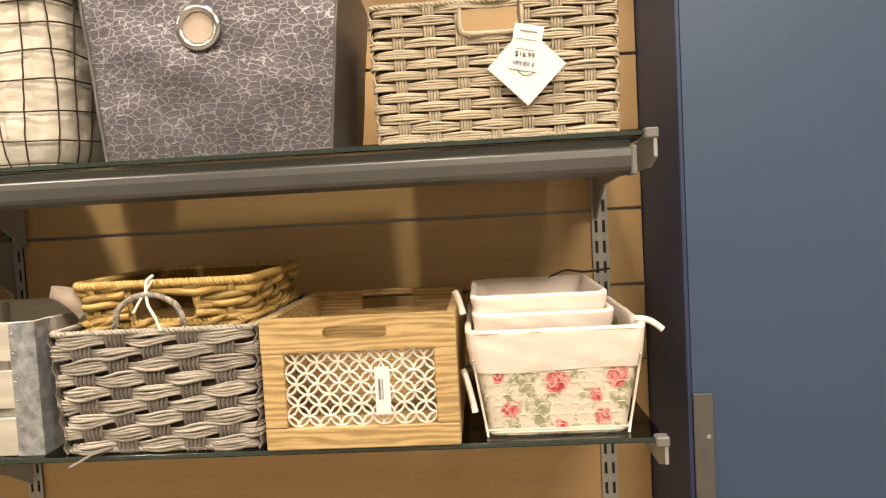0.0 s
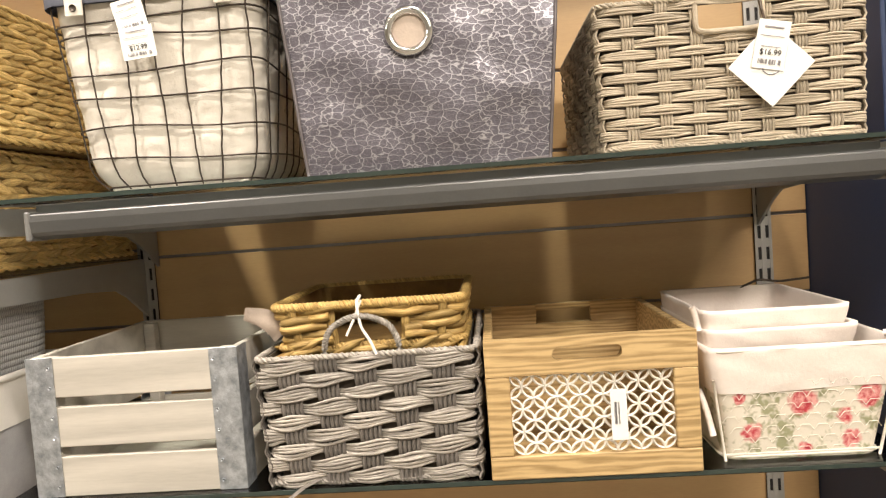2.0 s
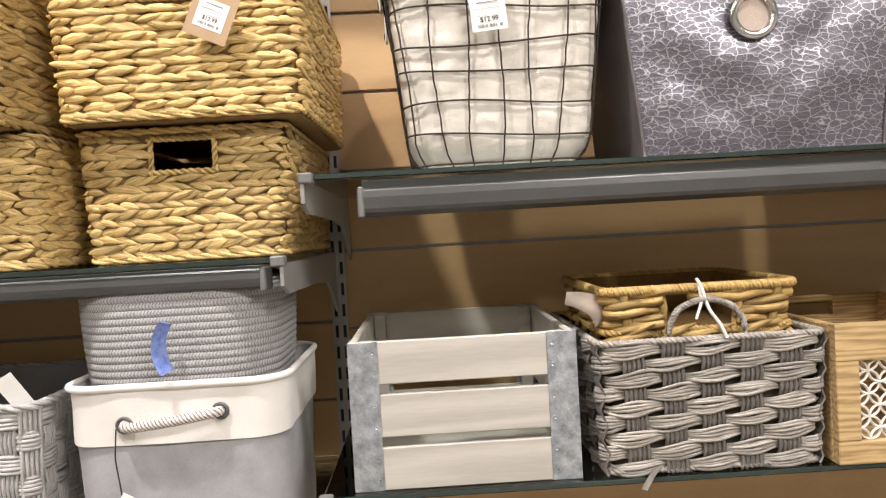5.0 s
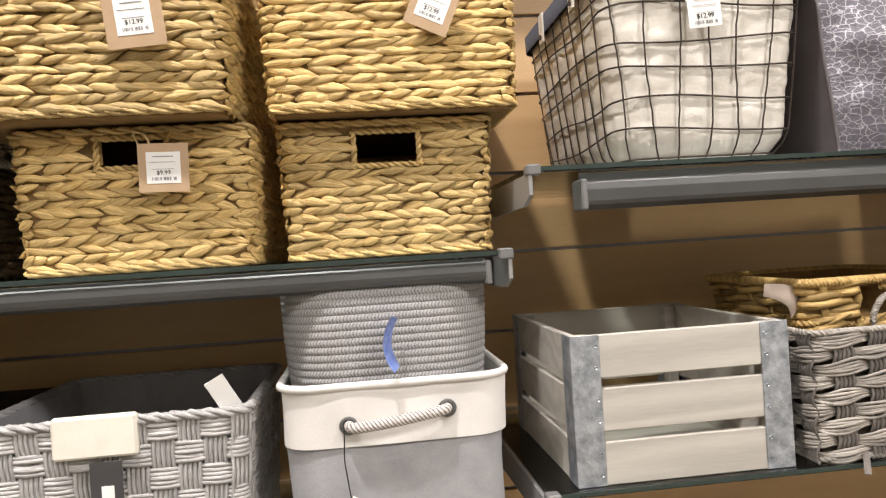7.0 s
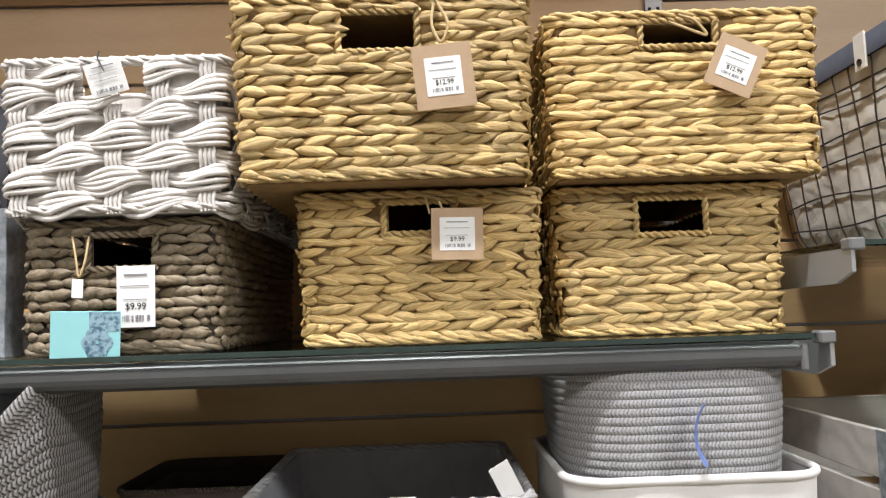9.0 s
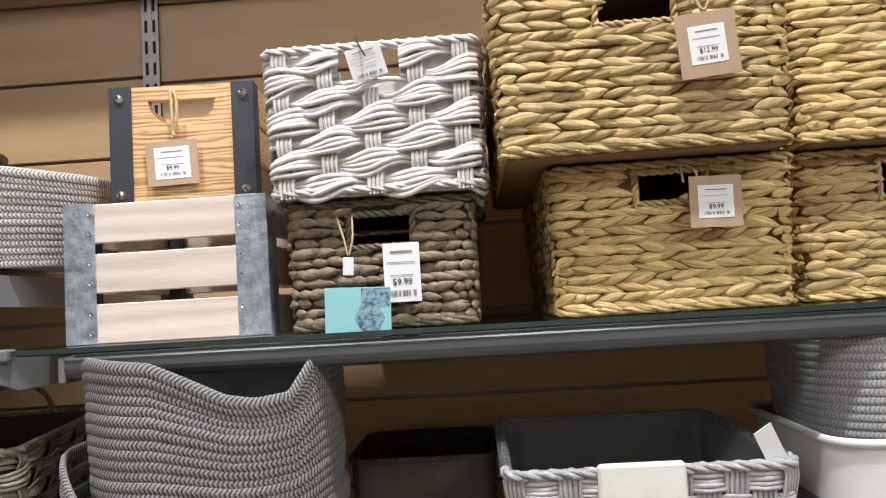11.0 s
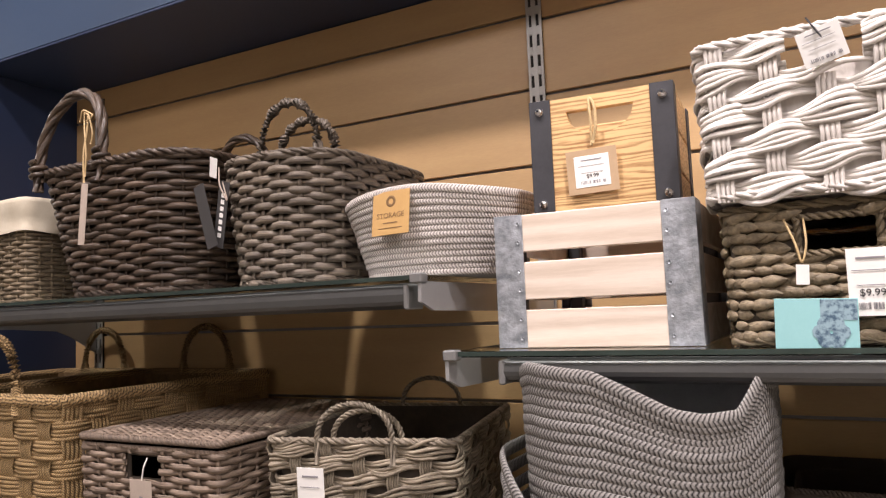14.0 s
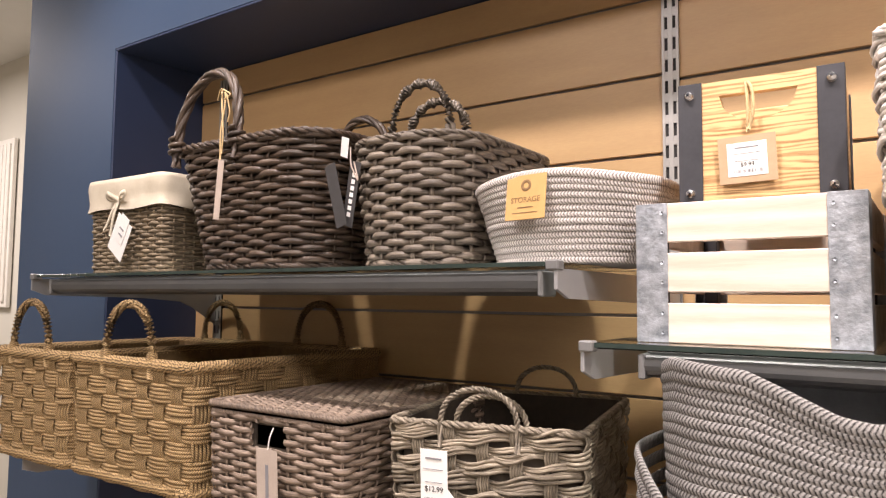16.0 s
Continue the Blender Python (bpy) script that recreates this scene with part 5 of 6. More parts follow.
dk = hyacinth_bin(-1.851, -1.626, 0.952, 0.44, Z2, 0.150, 12, "grey-brown hyacinth bin under a white basket", (-0.036, 0.038, 0.094, 0.132), M_DKHYA, M_DKIN, 0.0145, 0.006, 25, group="grey baskets", tilt=7)
ww = wicker("wicker_basket", pose(-1.737, 1.152, Z2 + 0.153), 0.238, 0.43, 0.246, 0.44, 0.174, 0.014, "chunky white paper-rope basket stacked on a grey bin", M_WHITEW, M_WHITEW,
            rows=7, stakes=26, hole=(-0.034, 0.034, 0.131, 0.166), strands=5, amp=0.0066, thick=0.0021, pinch=0.5, slant=0.0042, stake_w=0.018, stake_n=4, seed=31, rim_r=0.006, rim_turn=0.05, fill=1.2, jitter=0.0013, cross=0.009)

price_tag(pose(-1.376, 0.880, 1.709, 4, -5, 0), 0.062, 0.067, "$12.99", M_KRAFT, "kraft tag with a white price sticker on a woven bin", 0.007, (0.038, 0.040))
price_tag(pose(-1.366, 0.926, 1.550, 2, 1, 0), 0.056, 0.056, "$9.99", M_KRAFT, "kraft tag with a white price sticker on a woven bin", 0.007, (0.038, 0.036))
price_tag(pose(-1.042, 0.945, 1.735, 3, 24, 0), 0.056, 0.062, "$12.99", M_KRAFT, "tilted kraft tag with a white price sticker on a woven bin", 0.007, (0.038, 0.036))
hang_string("twine_loop", [(-1.384, 0.892, 1.795), (-1.388, 0.882, 1.765), (-1.378, 0.878, 1.740), (-1.368, 0.880, 1.765), (-1.382, 0.890, 1.795)], 0.0017, M_TWINE, "jute twine loop holding a kraft tag", "twine")
hang_string("twine_loop", [(-1.112, 0.955, 1.792), (-1.092, 0.945, 1.778), (-1.070, 0.943, 1.768), (-1.085, 0.945, 1.790), (-1.10, 0.955, 1.80)], 0.0017, M_TWINE, "jute twine loop holding a kraft tag", "twine")
hang_string("twine_loop", [(-1.395, 0.940, 1.575), (-1.400, 0.932, 1.595), (-1.386, 0.932, 1.590), (-1.380, 0.932, 1.575)], 0.0013, M_TWINE, "jute twine loop holding a kraft tag", "twine")
price_tag(pose(-1.713, 0.936, 1.494, 2, 0, 0), 0.041, 0.066, "$9.99", label="white paper price tag on a grey bin", size=0.010)
aq = thing("hang_tag", pose(-1.764, 0.931, 1.453, 3, 2, 0), "aqua card tag with a blue flower print", "tag", "tags")
part("card", Geo().box(-0.037, 0.037, -0.0004, 0.0004, -0.027, 0.027, 0.0002), M_AQUA, aq)
g = Geo()
for k in range(6):
    a0 = k * math.pi / 3
    a = np.linspace(0, 2 * np.pi, 14, endpoint=False)
    cx, cz = 0.013 + 0.009 * math.cos(a0), -0.006 + 0.009 * math.sin(a0)
    g.tube([(cx, -0.0005, cz), (cx, -0.0009 - 0.00004 * k, cz)], 0.0078, 10)
g.box(0.004, 0.036, -0.0008, -0.0004, 0.006, 0.026, 0.0001)
part("flower_print", g, M_FLOWER, aq, "blue flower print")
tiny = thing("paper_label", pose(-1.772, 0.929, 1.504, 3, 3, 0), "tiny white paper slip on twine", "label")
part("card", Geo().box(-0.006, 0.006, -0.0004, 0.0004, -0.010, 0.010, 0.0002), M_CARD, tiny)
hang_string("twine_loop", [(-1.786, 0.945, 1.562), (-1.776, 0.934, 1.535), (-1.772, 0.931, 1.512), (-1.766, 0.934, 1.535), (-1.768, 0.945, 1.562)], 0.0012, M_TWINE, "thin twine holding a card tag", "twine")
wt = price_tag(pose(-1.738, 0.916, 1.729, 12, -14, 0), 0.040, 0.036, "", label="white paper tag tied to a white basket", group="price tags")
hang_string("tag_string", [(-1.750, 0.925, 1.762), (-1.746, 0.912, 1.750), (-1.738, 0.910, 1.735)], 0.0009, M_INK, "thin black plastic tag loop")

# bleached crate with galvanised corners
slat_crate(pose(-2.0, 1.122, Z2), 0.246, 0.29, 0.168, 3, M_CRATE_N, "bleached pine slatted crate with dented galvanised corners", 0.037)

# small pine box with black straps, on the crate
pl = thing("wooden_box", pose(-1.992, 1.092, Z2 + 0.1695, 0, 0, 3), "small pine box with black corner straps standing on a crate", "box")
PW, PD, PH = 0.178, 0.165, 0.148
front = Geo()
xs = [-PW / 2] + [-0.043 + 0.086 * k / 24 for k in range(25)] + [PW / 2]
cut = [0.130 - (0.034 * max(0.0, 1 - (x / 0.043) ** 2) ** 0.5 if abs(x) < 0.043 else 0.0) for x in xs]
ya, yb = -PD / 2, -PD / 2 + 0.011
low = [[(x, ya, 0.0) for x in xs], [(x, ya, z) for x, z in zip(xs, cut)], [(x, yb, z) for x, z in zip(xs, cut)], [(x, yb, 0.0) for x in xs], [(x, ya, 0.0) for x in xs]]
top = [[(x, ya, 0.1302) for x in xs], [(x, ya, PH) for x in xs], [(x, yb, PH) for x in xs], [(x, yb, 0.1302) for x in xs], [(x, ya, 0.1302) for x in xs]]
front.grid(np.array(low)).grid(np.array(top))
part("front_board", front, M_CRATE_P, pl, "pine front with a half-moon grip opening")
part("back_board", Geo().box(-PW / 2, PW / 2, PD / 2 - 0.011, PD / 2, 0, PH, 0.0015), M_CRATE_P, pl)
for x in (-PW / 2, PW / 2 - 0.011):
    for z0, z1 in ((0.0, 0.043), (0.046, 0.095), (0.098, PH)):
        part("side_board", Geo().box(x, x + 0.011, -PD / 2 + 0.0113, PD / 2 - 0.0113, z0, z1, 0.0012), M_CRATE_P, pl)
part("bottom_board", Geo().box(-PW / 2 + 0.0113, PW / 2 - 0.0113, -PD / 2 + 0.0113, PD / 2 - 0.0113, 0.0, 0.008), M_CRATE_P, pl)
for sx in (-1, 1):
    for sy in (-1, 1):
        g = Geo()
        xo, yo = sx * (PW / 2 + 0.0022), sy * (PD / 2 + 0.0022)
        xi = sx * (PW / 2 - 0.026)
        g.box(min(xo, xi), max(xo, xi), min(yo, yo - sy * 0.002), max(yo, yo - sy * 0.002), 0.0, PH + 0.001, 0.0005)
        yi = sy * (PD / 2 - 0.022)
        g.box(min(xo, xo - sx * 0.002), max(xo, xo - sx * 0.002), min(yo - sy * 0.002, yi), max(yo - sy * 0.002, yi), 0.0, PH + 0.001, 0.0005)
        st = part("corner_strap", g, M_BLACKMET, pl, "black metal corner strap")
        for zz in (0.012, PH - 0.014):
            bx = sx * (PW / 2 - 0.011)
            b = Geo()
            b.sweep([(bx, yo, zz), (bx, yo + sy * 0.003, zz), (bx, yo + sy * 0.005, zz), (bx, yo + sy * 0.0058, zz)], [(0, 0, 1.0)] * 4, np.array((0.0056, 0.0054, 0.0036, 0.001)), np.array((0.0056, 0.0054, 0.0036, 0.001)), 12)
            part("bolt", b, M_CHROME, st, "domed chrome bolt", smooth=True)
price_tag(pose(-1.999, 1.003, 1.650, 2, -2, 3), 0.064, 0.056, "$9.99", M_KRAFT, "kraft tag with a white price sticker on a pine box", 0.007, (0.044, 0.040))
hang_string("twine_loop", [(-1.998, 1.004, 1.682), (-1.997, 1.002, 1.715), (-2.001, 1.008, 1.748), (-1.992, 1.004, 1.735), (-1.990, 1.000, 1.708), (-1.996, 1.002, 1.685)], 0.0022, M_TWINE, "pale twine loop holding a kraft tag", "twine")

# ================= bay two, lower shelf =================
def dip_rim(x, y):
    prof = np.interp(x, (-0.14, -0.11, -0.03, 0.01, 0.05, 0.08, 0.112, 0.126, 0.134, 0.14), (-0.010, 0.002, -0.006, -0.024, -0.043, -0.049, -0.046, -0.020, -0.003, -0.008))
    return prof * np.clip((0.06 - y) / 0.06, 0, 1)


rb = thing("rope_basket", pose(-1.950, 1.016, Z2B + 0.02), "tall grey speckled rope basket with a dipped rim", "basket", "rope baskets")
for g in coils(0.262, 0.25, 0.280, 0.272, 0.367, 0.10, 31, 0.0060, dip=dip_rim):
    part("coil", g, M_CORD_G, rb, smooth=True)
part("lining", shell(0.252, 0.238, 0.270, 0.262, 0.360, 0.095, 0.002, dip=dip_rim), M_GREYFAB, rb, "inner wall", smooth=True)
rb2 = thing("rope_basket", pose(-1.970, 1.03, Z2B), "larger grey speckled rope basket holding another", "basket", "rope baskets")
for g in coils(0.29, 0.28, 0.315, 0.30, 0.21, 0.12, 16, 0.0066, dip=lambda x, y: 0.07 * np.exp(-((x + 0.16) / 0.06) ** 2)):
    part("coil", g, M_CORD_G, rb2, smooth=True)
for k, (dx, dz, s) in enumerate(((0.0, 0.0, 1.0), (0.004, 0.025, 0.86))):
    fb_ = thing("fabric_bin", pose(-1.722 + dx, 1.24, Z2B + dz * 0.4), "dark brown soft fabric bin nested with another", "bin", "dark fabric bins")
    part("body", shell(0.19 * s, 0.2 * s, 0.205 * s, 0.21 * s, 0.215 + dz * 0.2 - 0.03 * k, 0.03, 0.003, wrinkle=0.003), M_DARKFAB, fb_, smooth=True)
    part("rim_binding", rim(0.205 * s, 0.21 * s, 0.03, 0.213 + dz * 0.2 - 0.03 * k, 0.004, 2, 0.01), M_DARKFAB, fb_, "stitched edge", smooth=True)

pw = wicker("woven_bin", pose(-1.452, 1.115, Z2B), 0.29, 0.31, 0.318, 0.335, 0.238, 0.02, "grey paper-band woven bin with a felt lining", M_PAPERW, M_GREYFAB,
            rows=8, stakes=42, strands=5, amp=0.003, thick=0.0014, pinch=0.05, stake_w=0.026, stake_n=5, seed=41, rim_r=0.007, rim_turn=0.06)
part("pull_band", Geo().box(-0.06, 0.035, -0.178, -0.166, 0.192, 0.241, 0.003), M_BAND, pw, "cream band round the rim")
bt = thing("hang_tag", pose(-1.452, 0.934, Z2B + 0.165), "black card tag below a cream band", "tag", "tags")
part("card", Geo().box(-0.018, 0.018, -0.0006, 0.0, -0.032, 0.024, 0.0002), M_BLACKTAG, bt)
g = Geo()
g.box(-0.006, 0.008, -0.0011, -0.0006, -0.02, -0.004, 0.0002)
part("printed_mark", g, M_CARD, bt)
slip = thing("price_tag", pose(-1.318, 0.955, Z2B + 0.245, 12, -28, 10), "white paper slip standing at a bin corner", "price tag", "price tags")
part("card", Geo().box(-0.012, 0.012, -0.0004, 0.0004, -0.03, 0.03, 0.0002), M_CARD, slip)

fb = thing("fabric_bin", pose(-1.117, 1.07, Z2B), "grey felt bin with a white cuff and rope handles", "bin")
part("body", shell(0.258, 0.26, 0.272, 0.275, 0.22, 0.045, 0.003, n=100, rows=24, wrinkle=0.004), M_GREYFAB, fb, "grey felt body", smooth=True)
part("cuff", shell(0.276, 0.279, 0.28, 0.283, 0.072, 0.045, 0.003, n=100, rows=10, wrinkle=0.003, bottom=False), M_FABRIC, fb, "white canvas cuff", smooth=True, m=pose(0, 0, 0.180))
P, N = ring(0.28, 0.283, 0.045, 120)
part("rolled_edge", Geo().sweep(put3(P, 0.252), put3(N, 0), 0.005, 0.005, 8, closed=True), M_FABRIC, fb, "rolled white edge", smooth=True)
hp = smooth_line([(-0.058, -0.142, 0.206), (-0.054, -0.152, 0.204), (-0.02, -0.156, 0.2075), (0.02, -0.156, 0.2125), (0.055, -0.152, 0.217), (0.060, -0.142, 0.217)])
part("rope_handle", Geo().sweep(hp, np.broadcast_to((0.0, 0.1, 1.0), hp.shape), 0.0065, 0.0065, 8), M_CORD_W, fb, "pale braided rope handle", smooth=True)
for x, zz in ((-0.058, 0.206), (0.060, 0.217)):
    a = np.linspace(0, 2 * np.pi, 20, endpoint=False)
    e = np.stack([x + 0.0085 * np.cos(a), np.full(20, -0.1425), zz + 0.0085 * np.sin(a)], -1)
    part("eyelet", Geo().sweep(e, np.stack([np.cos(a), 0 * a, np.sin(a)], -1), 0.0026, 0.0018, 6, closed=True), M_STEEL, fb, "steel eyelet", smooth=True)
fr = thing("rope_basket", pose(-1.122, 1.062, Z2B + 0.165), "pale grey rope basket bottom up in a felt bin", "basket", "rope baskets")
for k in range(28):
    q = k / 27
    u = min(q * 22 / 20, 1.0)
    past = max(0.0, q - 20 / 27) / (7 / 27)
    wide = 0.232 + 0.028 * math.sin(u * 1.75) - 0.13 * past ** 1.7
    deep = 0.218 + 0.024 * math.sin(u * 1.75) - 0.12 * past ** 1.7
    up = 0.006 + 0.188 * min(q * 27 / 20, 1.0) + 0.020 * math.sin(past * math.pi / 2)
    P, N = ring(wide, deep, 0.075 - 0.03 * past, 120)
    part("coil", Geo().sweep(put3(P, up), put3(N, 0), 0.0034, 0.0062, 8, closed=True), M_CORD_F, fr, smooth=True)
part("base", Geo().box(-0.06, 0.06, -0.055, 0.055, 0.205, 0.215, 0.004), M_CORD_F, fr, "closed coil base")
part("lining", shell(0.222, 0.208, 0.246, 0.228, 0.196, 0.07, 0.002), M_GREYFAB, fr, "inner wall", smooth=True)
g = Geo()
a = np.linspace(0.9, 2.2, 14)
g.sweep(np.stack([-0.002 + 0.05 - 0.05 * np.sin(a), np.full(14, -0.116), 0.134 + 0.05 * np.cos(a)], -1), np.broadcast_to((-0.45, -0.9, 0.0), (14, 3)), 0.012, 0.0012, 6)
sl = thing("ribbon_label", pose(-1.122, 1.035, Z2B + 0.165), "blue and white size ribbon on a rope basket", "label")
part("ribbon", g, M_BLUEINK, sl)
hang_string("tag_string", [(-1.18, 0.915, 1.235), (-1.182, 0.912, 1.20), (-1.176, 0.912, 1.15)], 0.0009, M_INK, "thin dark cord holding a white card")
price_tag(pose(-1.165, 0.912, 1.125, 3, 30, 0), 0.05, 0.05, "", label="white card hung on a felt bin")

# ================= bay three, upper shelf =================
# linen-cuffed seagrass basket
lnb = wicker("lined_basket", pose(-3.215, 1.155, Z3), 0.255, 0.39, 0.268, 0.40, 0.178, 0.012, "straw woven basket with a cream linen cuff and bow", M_STRAW, M_CUFF,
             rows=22, stakes=52, ss=5, strands=1, amp=0.0022, thick=0.003, pinch=0.0, stake_w=0.006, seed=51, rim_r=0.004)
c = Geo()
lay = []
for i in range(8):
    e = 0.020 + 0.003 * math.sin(i)
    P, N = ring(0.266 + e, 0.398 + e, 0.016, 90)
    P = P + N * np.array([0.003 * noise.noise(Vector((p[0] * 40, p[1] * 40, i * 0.4))) for p in P])[:, None]
    z = 0.200 - i * 0.0095 + 0.003 * np.sin(np.arange(90) * 0.5) * i / 8
    lay.append(put3(np.concatenate([P, P[:1]]), np.append(z, z[0])))
P, N = ring(0.25, 0.382, 0.014, 90)
lay = [put3(np.concatenate([P, P[:1]]), 0.17), put3(np.concatenate([P, P[:1]]), 0.201)] + lay
c.grid(np.array(lay), flip=True)
part("linen_cuff", c, M_CUFF, lnb, "folded cream linen cuff", smooth=True)
bow = thing("fabric_bow", pose(-3.225, 0.945, Z3 + 0.152), "linen bow tied on a woven basket", "bow")
for pts, wdt in (([(0, 0, 0), (-0.02, -0.01, 0.012), (-0.034, -0.008, 0.018), (-0.03, -0.006, 0.004), (0, 0, 0)], 0.006), ([(0, 0, 0), (0.02, -0.01, 0.012), (0.034, -0.008, 0.016), (0.028, -0.006, 0.002), (0, 0, 0)], 0.006),
                 ([(0, 0, 0), (-0.012, -0.006, -0.02), (-0.034, -0.004, -0.05), (-0.05, -0.002, -0.062)], 0.005), ([(0, 0, 0), (-0.004, -0.008, -0.03), (-0.018, -0.006, -0.075)], 0.005)):
    L = smooth_line(pts, 18)
    part("ribbon", Geo().sweep(L, np.broadcast_to((0.1, -1.0, 0.2), L.shape), 0.001, wdt, 5), M_CUFF, bow, smooth=True)
tg = thing("hang_tag", pose(-3.195, 0.932, Z3 + 0.072, 4, 35, 0), "white card tags hung from a linen bow", "tag", "tags")
part("card", Geo().box(-0.03, 0.03, -0.0004, 0.0004, -0.042, 0.042, 0.0002), M_CARD, tg)
part("small_card", Geo().box(-0.016, 0.016, -0.0014, -0.0008, -0.01, 0.05, 0.0002), M_CARD, tg)
g = Geo()
g.box(-0.009, 0.008, -0.002, -0.0014, 0.018, 0.022, 0.0001).box(-0.006, 0.010, -0.002, -0.0014, 0.005, 0.009, 0.0001)
part("printed_bars", g, M_GREYINK, tg)

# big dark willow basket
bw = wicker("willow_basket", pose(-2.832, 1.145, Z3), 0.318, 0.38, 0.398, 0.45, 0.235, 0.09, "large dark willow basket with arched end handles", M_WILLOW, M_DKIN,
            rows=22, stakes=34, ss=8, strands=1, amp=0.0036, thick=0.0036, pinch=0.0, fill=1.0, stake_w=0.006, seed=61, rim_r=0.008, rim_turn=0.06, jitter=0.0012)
for y in (-0.223, 0.223):
    pts, nn = arch(-0.165, 0.008, y, 0.225, 0.142, lean=0.02 if y < 0 else -0.02)
    part("handle", twist(Geo(), pts, nn, 0.010, 3, 0.16, sides=6), M_WILLOW, bw, "twisted willow handle", smooth=True)
    for hx in (-0.165, 0.008):
        P = np.stack([hx + 0.012 * np.cos(np.linspace(0, 18, 60)), y + 0.012 * np.sin(np.linspace(0, 18, 60)), 0.215 + np.linspace(0, 0.035, 60)], -1)
        part("binding", Geo().tube(P, 0.0042, 6), M_WILLOW, bw, smooth=True)
jl = [(-2.850, 0.915, Z3 + 0.315), (-2.835, 0.905, Z3 + 0.29), (-2.840, 0.9, Z3 + 0.24), (-2.838, 0.9, Z3 + 0.19)]
hang_string("twine_loop", jl, 0.0018, M_TWINE, "jute twine knotted to a willow handle", "twine")
hang_string("twine_loop", [(-2.865, 0.912, Z3 + 0.302), (-2.845, 0.902, Z3 + 0.318), (-2.820, 0.905, Z3 + 0.305), (-2.835, 0.902, Z3 + 0.296)], 0.0017, M_TWINE, "jute twine knotted to a willow handle", "twine")
kt = thing("hang_tag", pose(-2.837, 0.898, Z3 + 0.140, 3, 4, 40), "narrow kraft tag hanging on twine", "tag", "tags")
part("card", Geo().box(-0.005, 0.005, -0.0004, 0.0004, -0.055, 0.048, 0.0002), M_LINEN, kt)
hang_string("twine_loop", [(-2.855, 0.913, Z3 + 0.318), (-2.843, 0.904, Z3 + 0.285), (-2.832, 0.900, Z3 + 0.235), (-2.834, 0.899, Z3 + 0.20)], 0.0014, M_TWINE, "jute twine knotted to a willow handle", "twine")
hang_string("twine_loop", [(-2.850, 0.909, Z3 + 0.315), (-2.826, 0.900, Z3 + 0.305), (-2.818, 0.902, Z3 + 0.272), (-2.824, 0.902, Z3 + 0.255)], 0.0014, M_TWINE, "jute twine knotted to a willow handle", "twine")

# grey willow basket with two hoops
gr_ = wicker("willow_basket", pose(-2.494, 1.125, Z3), 0.205, 0.32, 0.235, 0.355, 0.203, 0.09, "grey willow basket with two wrapped hoop handles", M_WILLOWG, M_DKIN,
             rows=19, stakes=30, ss=8, strands=1, amp=0.0038, thick=0.003, pinch=0.0, fill=1.05, stake_w=0.008, seed=71, rim_r=0.006, rim_turn=0.05, jitter=0.0012)
for y, hh_ in ((-0.145, 0.084), (-0.10, 0.066)):
    hoop(gr_, -0.026, 0.086, y, 0.198, hh_, 0.0088, M_WILLOWG, strands=2, turn=0.013)
for k, (tx, rot, mt) in enumerate(((-2.605, -14, M_BLACKTAG), (-2.575, 16, M_BLACKTAG))):
    t_ = thing("hang_tag", pose(tx, 0.945 + 0.004 * k, Z3 + 0.115, 4, rot, -8), "long charcoal card tag on a grey willow basket", "tag", "tags")
    part("card", Geo().box(-0.013, 0.013, -0.0004, 0.0004, -0.052, 0.052, 0.0002), mt, t_)
    if k:
        g = Geo()
        for q in range(7):
            g.box(-0.004, 0.005, -0.0011, -0.0005, -0.036 + q * 0.0105, -0.029 + q * 0.0105, 0.0003)
        part("printed_mark", g, M_CARD, t_)
sl2 = thing("price_tag", pose(-2.592, 0.95, Z3 + 0.192, 10, 20, -10), "small white slip tied to a willow handle", "price tag", "price tags")
part("card", Geo().box(-0.010, 0.010, -0.0004, 0.0004, -0.016, 0.016, 0.0002), M_CARD, sl2)
hang_string("tag_string", [(-2.575, 0.945, Z3 + 0.19), (-2.57, 0.94, Z3 + 0.16), (-2.552, 0.94, Z3 + 0.13), (-2.565, 0.942, Z3 + 0.165)], 0.0012, M_LINEN, "pale cord on a willow basket")

# rope storage basket
rs = thing("rope_basket", pose(-2.252, 1.085, Z3), "white and grey rope basket with a tan paper tag", "basket", "rope baskets")
for g in coils(0.236, 0.20, 0.285, 0.245, 0.118, 0.10, 13, 0.0046, dip=lambda x, y: 0.006 * np.cos(x * 22)):
    part("coil", g, M_CORD_W, rs, smooth=True)
part("lining", shell(0.228, 0.192, 0.276, 0.236, 0.112, 0.095, 0.002), M_GREYFAB, rs, "inner wall", smooth=True)
kt2 = thing("hang_tag", pose(-2.268, 0.955, Z3 + 0.088, -8, -1, -4), "tan card tag lettered on a rope basket", "tag", "tags")
part("card", Geo().box(-0.031, 0.031, -0.0005, 0.0005, -0.031, 0.031, 0.0003), M_KRAFTY, kt2)
part("lettering", text_mesh("STORAGE", 0.0105, 0, -0.004), M_TANINK, kt2, m=pose(0, -0.0008, 0))
g = Geo()
a = np.linspace(0, 2 * np.pi, 16, endpoint=False)
g.sweep(np.stack([0.006 * np.cos(a), np.full(16, -0.0008), 0.016 + 0.006 * np.sin(a)], -1), np.stack([np.cos(a), 0 * a, np.sin(a)], -1), 0.0022, 0.0004, 4, closed=True)
part("printed_mark", g, M_TANINK, kt2)
part("small_print", Geo().box(-0.012, 0.012, -0.001, -0.0005, -0.015, -0.0135, 0.0001), M_TANINK, kt2)
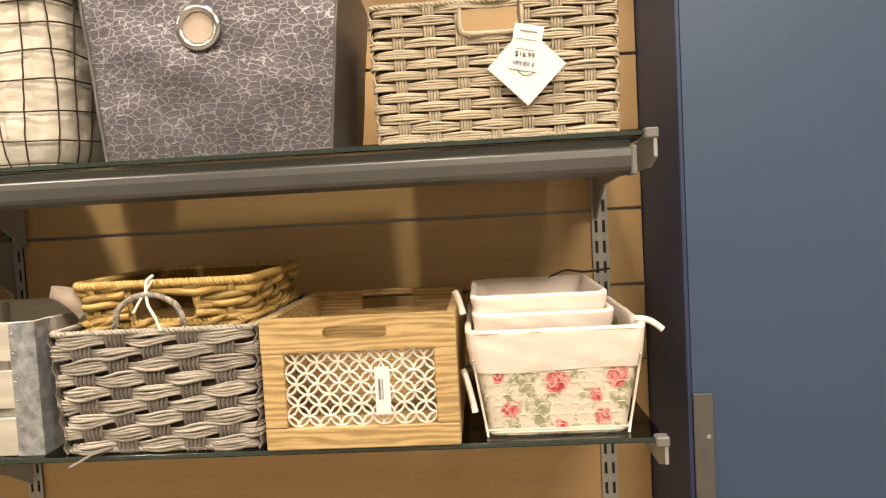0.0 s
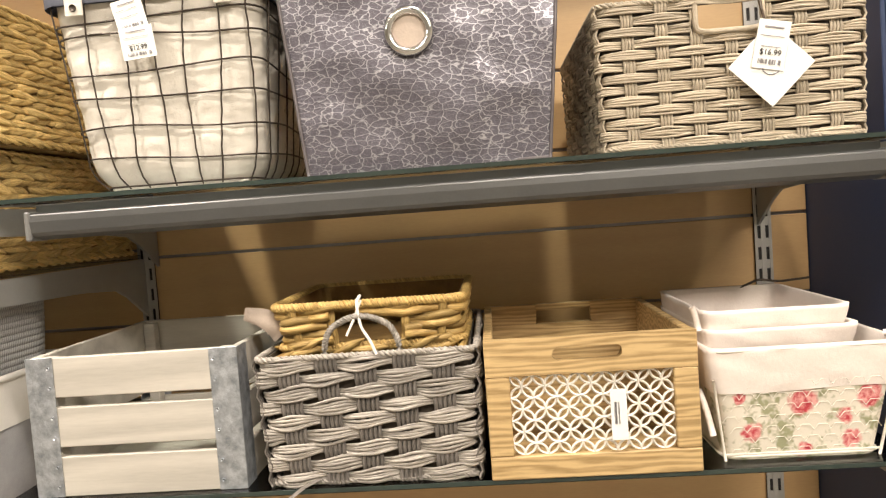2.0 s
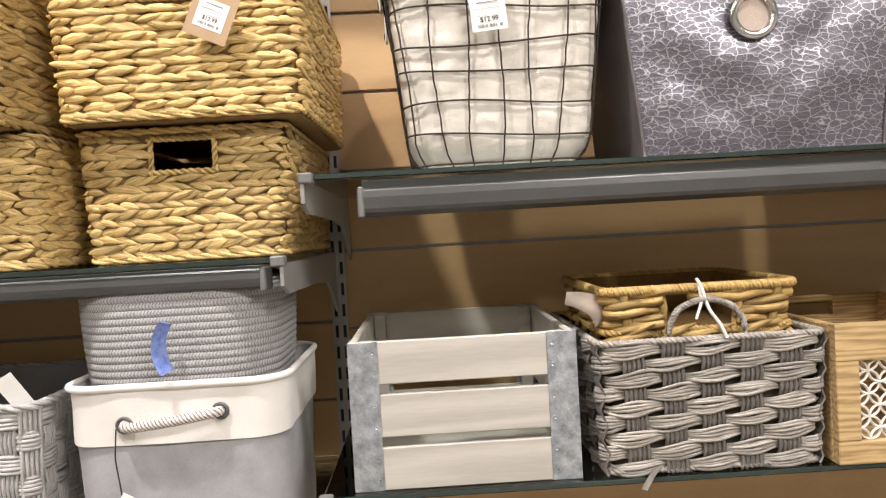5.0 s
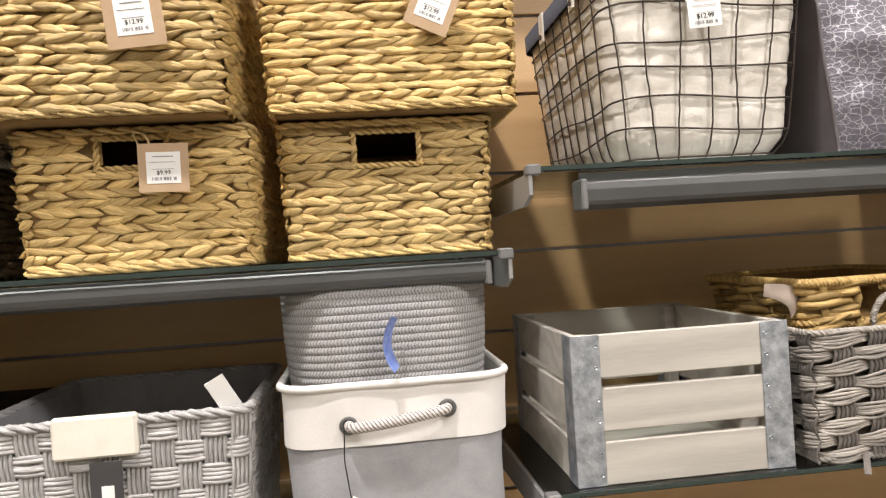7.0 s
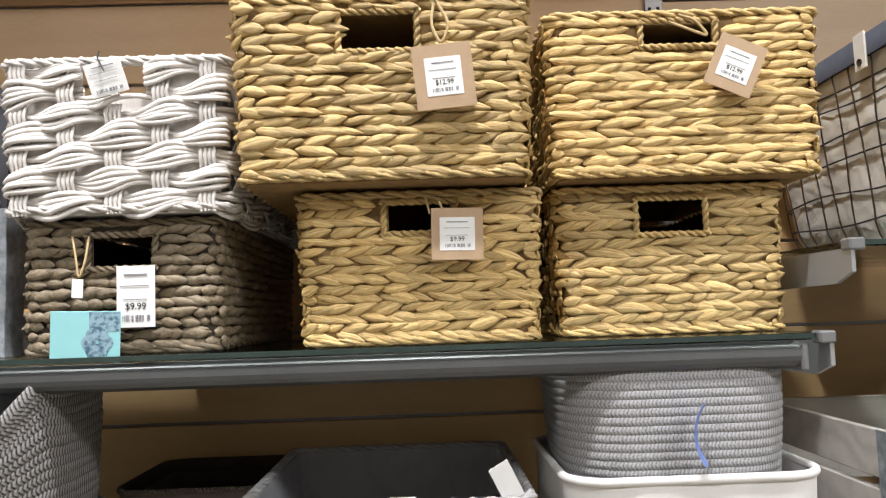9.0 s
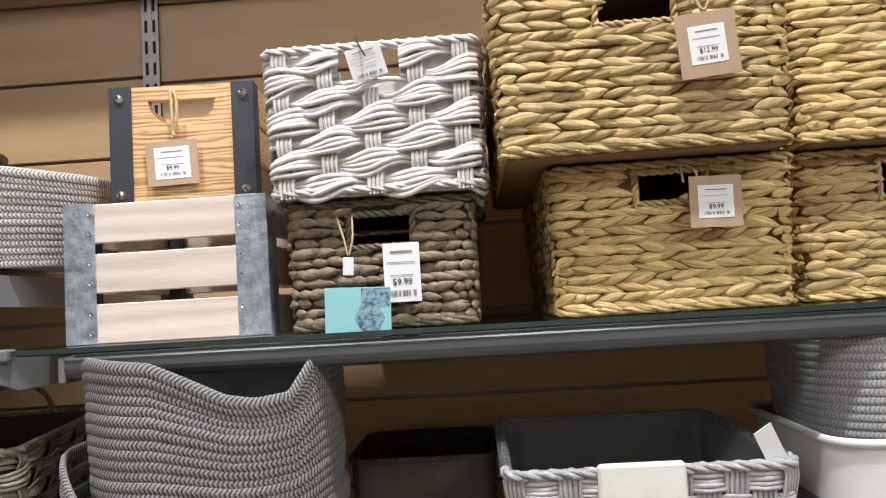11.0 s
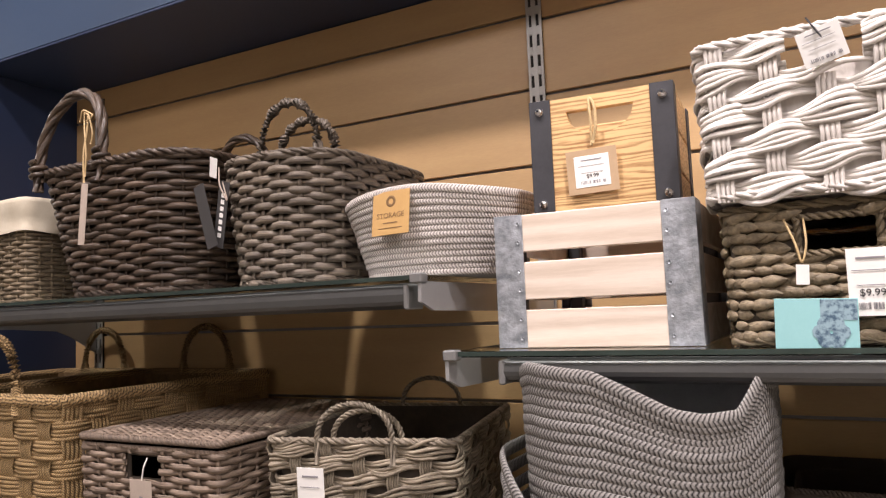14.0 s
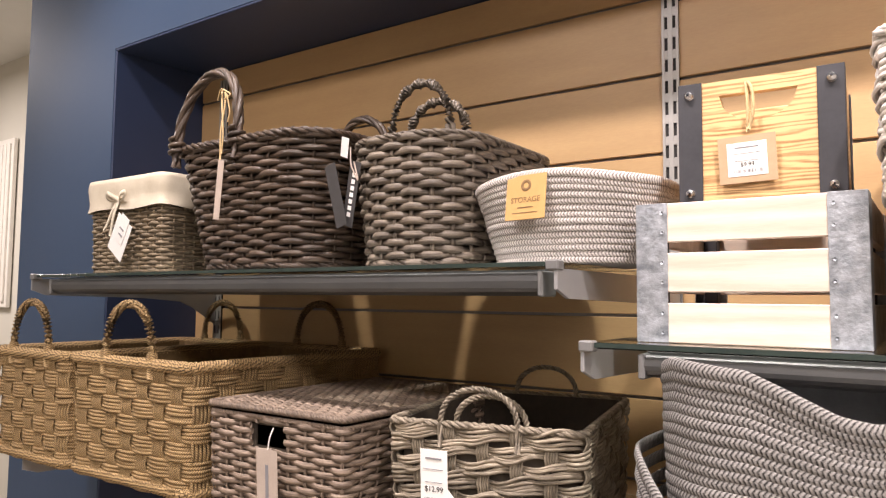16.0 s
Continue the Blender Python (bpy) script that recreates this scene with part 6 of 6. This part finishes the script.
part("small_print", Geo().box(-0.02, 0.02, -0.001, -0.0005, -0.022, -0.021, 0.0001), M_TANINK, kt2)

# ================= bay three, lower shelf =================
def seagrass_basket(m, w, d, h, label, seed):
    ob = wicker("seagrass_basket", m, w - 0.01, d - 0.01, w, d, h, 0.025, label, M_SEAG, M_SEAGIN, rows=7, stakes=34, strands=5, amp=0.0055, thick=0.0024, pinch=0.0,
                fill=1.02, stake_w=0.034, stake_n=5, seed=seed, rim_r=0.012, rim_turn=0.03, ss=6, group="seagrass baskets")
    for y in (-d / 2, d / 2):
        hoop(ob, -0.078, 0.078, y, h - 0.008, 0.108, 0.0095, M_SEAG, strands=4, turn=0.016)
    return ob


seagrass_basket(pose(-3.095, 1.155, Z3B), 0.40, 0.51, 0.243, "honey seagrass block-weave basket with hoop handles", 81)
seagrass_basket(pose(-3.464, 1.150, Z3B), 0.32, 0.51, 0.243, "honey seagrass block-weave basket with hoop handles", 82)

lid = wicker("lidded_basket", pose(-2.700, 1.135, Z3B), 0.300, 0.44, 0.312, 0.45, 0.168, 0.012, "brown wicker hamper with a flat woven lid", M_LIDW, M_DKIN,
             rows=17, stakes=40, ss=6, hole=(-0.046, 0.030, 0.118, 0.152), strands=1, amp=0.0036, thick=0.0026, pinch=0.0, fill=1.0, stake_w=0.007, seed=91, rim_r=0.004)
lidp = part("lid", Geo().box(-0.154, 0.154, -0.223, 0.223, 0.170, 0.1745), M_DKIN, lid, "flat woven lid")
for k in range(26):
    y = -0.225 + (k + 0.5) * 0.45 / 26
    x = np.linspace(-0.156, 0.156, 85)
    z = 0.177 + 0.0017 * np.cos(np.arange(85) * np.pi / 3 + k * np.pi)
    part("lid_strip", Geo().sweep(np.stack([x, np.full(85, y), z], -1), np.broadcast_to((0.0, 0.0, 1.0), (85, 3)), 0.0026, 0.0080, 5), M_LIDW, lidp, smooth=True)
part("lid_edge", rim(0.316, 0.455, 0.012, 0.177, 0.0055, 3, 0.02), M_LIDW, lidp, smooth=True)
bk = thing("hang_tag", pose(-2.695, 0.897, Z3B + 0.075, 3, 0, 0), "long white paper tag on a wicker hamper", "tag", "tags")
part("card", Geo().box(-0.024, 0.024, -0.0004, 0.0004, -0.075, 0.044, 0.0002), M_LINEN, bk)
g = Geo()
g.box(-0.003, 0.004, -0.0011, -0.0005, -0.06, 0.02, 0.0004)
part("printed_mark", g, M_GREYINK, bk)
hang_string("tag_string", [(-2.695, 0.908, Z3B + 0.150), (-2.692, 0.898, Z3B + 0.138), (-2.695, 0.897, Z3B + 0.118)], 0.0012, M_STRING, "white string through a grip hole")

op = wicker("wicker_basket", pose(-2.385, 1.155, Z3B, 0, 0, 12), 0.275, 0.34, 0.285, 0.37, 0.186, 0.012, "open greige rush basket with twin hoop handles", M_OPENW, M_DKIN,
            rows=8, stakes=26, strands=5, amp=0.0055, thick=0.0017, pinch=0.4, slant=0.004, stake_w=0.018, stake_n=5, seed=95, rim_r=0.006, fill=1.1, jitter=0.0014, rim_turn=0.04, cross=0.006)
for y in (-0.187, 0.184):
    hoop(op, -0.062, 0.052, y, 0.178, 0.054, 0.005, M_OPENW, strands=3, turn=0.025)
hoop(op, -0.045, 0.06, -0.17, 0.175, 0.046, 0.005, M_OPENW, strands=3, turn=0.025)
price_tag(pose(-2.400, 0.935, Z3B + 0.108, 3, 0, 8), 0.042, 0.082, "$12.99", label="white paper price tag on an open rush basket", size=0.0105)
oc = thing("hang_tag", pose(-2.39, 0.94, Z3B + 0.05, 3, 45, 8), "white card behind a price tag", "tag", "tags")
part("card", Geo().box(-0.04, 0.04, -0.0004, 0.0004, -0.04, 0.04, 0.0002), M_CARD, oc)

# ---- slatwall boards ----
edges = (NX0 + 0.001,) + STD_X[:3] + (STD_X[3], NX1 - 0.001)
tops = [2.05 + 0.1525 - k * 0.1525 for k in range(15)]
board_mesh = {}
for k in range(len(edges) - 1):
    x0, x1 = edges[k], edges[k + 1]
    for zt in (z + (0.014, 0.014, 0.0, -0.016, -0.016)[k] for z in tops):
        z1, z0 = min(zt - 0.003, NZ - 0.002), max(zt - 0.1525 + 0.003, 0.0)
        if z1 - z0 < 0.02:
            continue
        key = (k, round(z1 - z0, 4))
        if key not in board_mesh:
            me = Geo().box(0.0008, x1 - x0 - 0.0008, 0, 0.0085, 0, z1 - z0, 0.0012).mesh("slat_board", False)
            me.materials.append(M_SLAT)
            board_mesh[key] = me
        ob = new("slat_board", board_mesh[key])
        ob.parent = wall_back
        ob.matrix_basis = pose(x0, WALL_Y, z0)
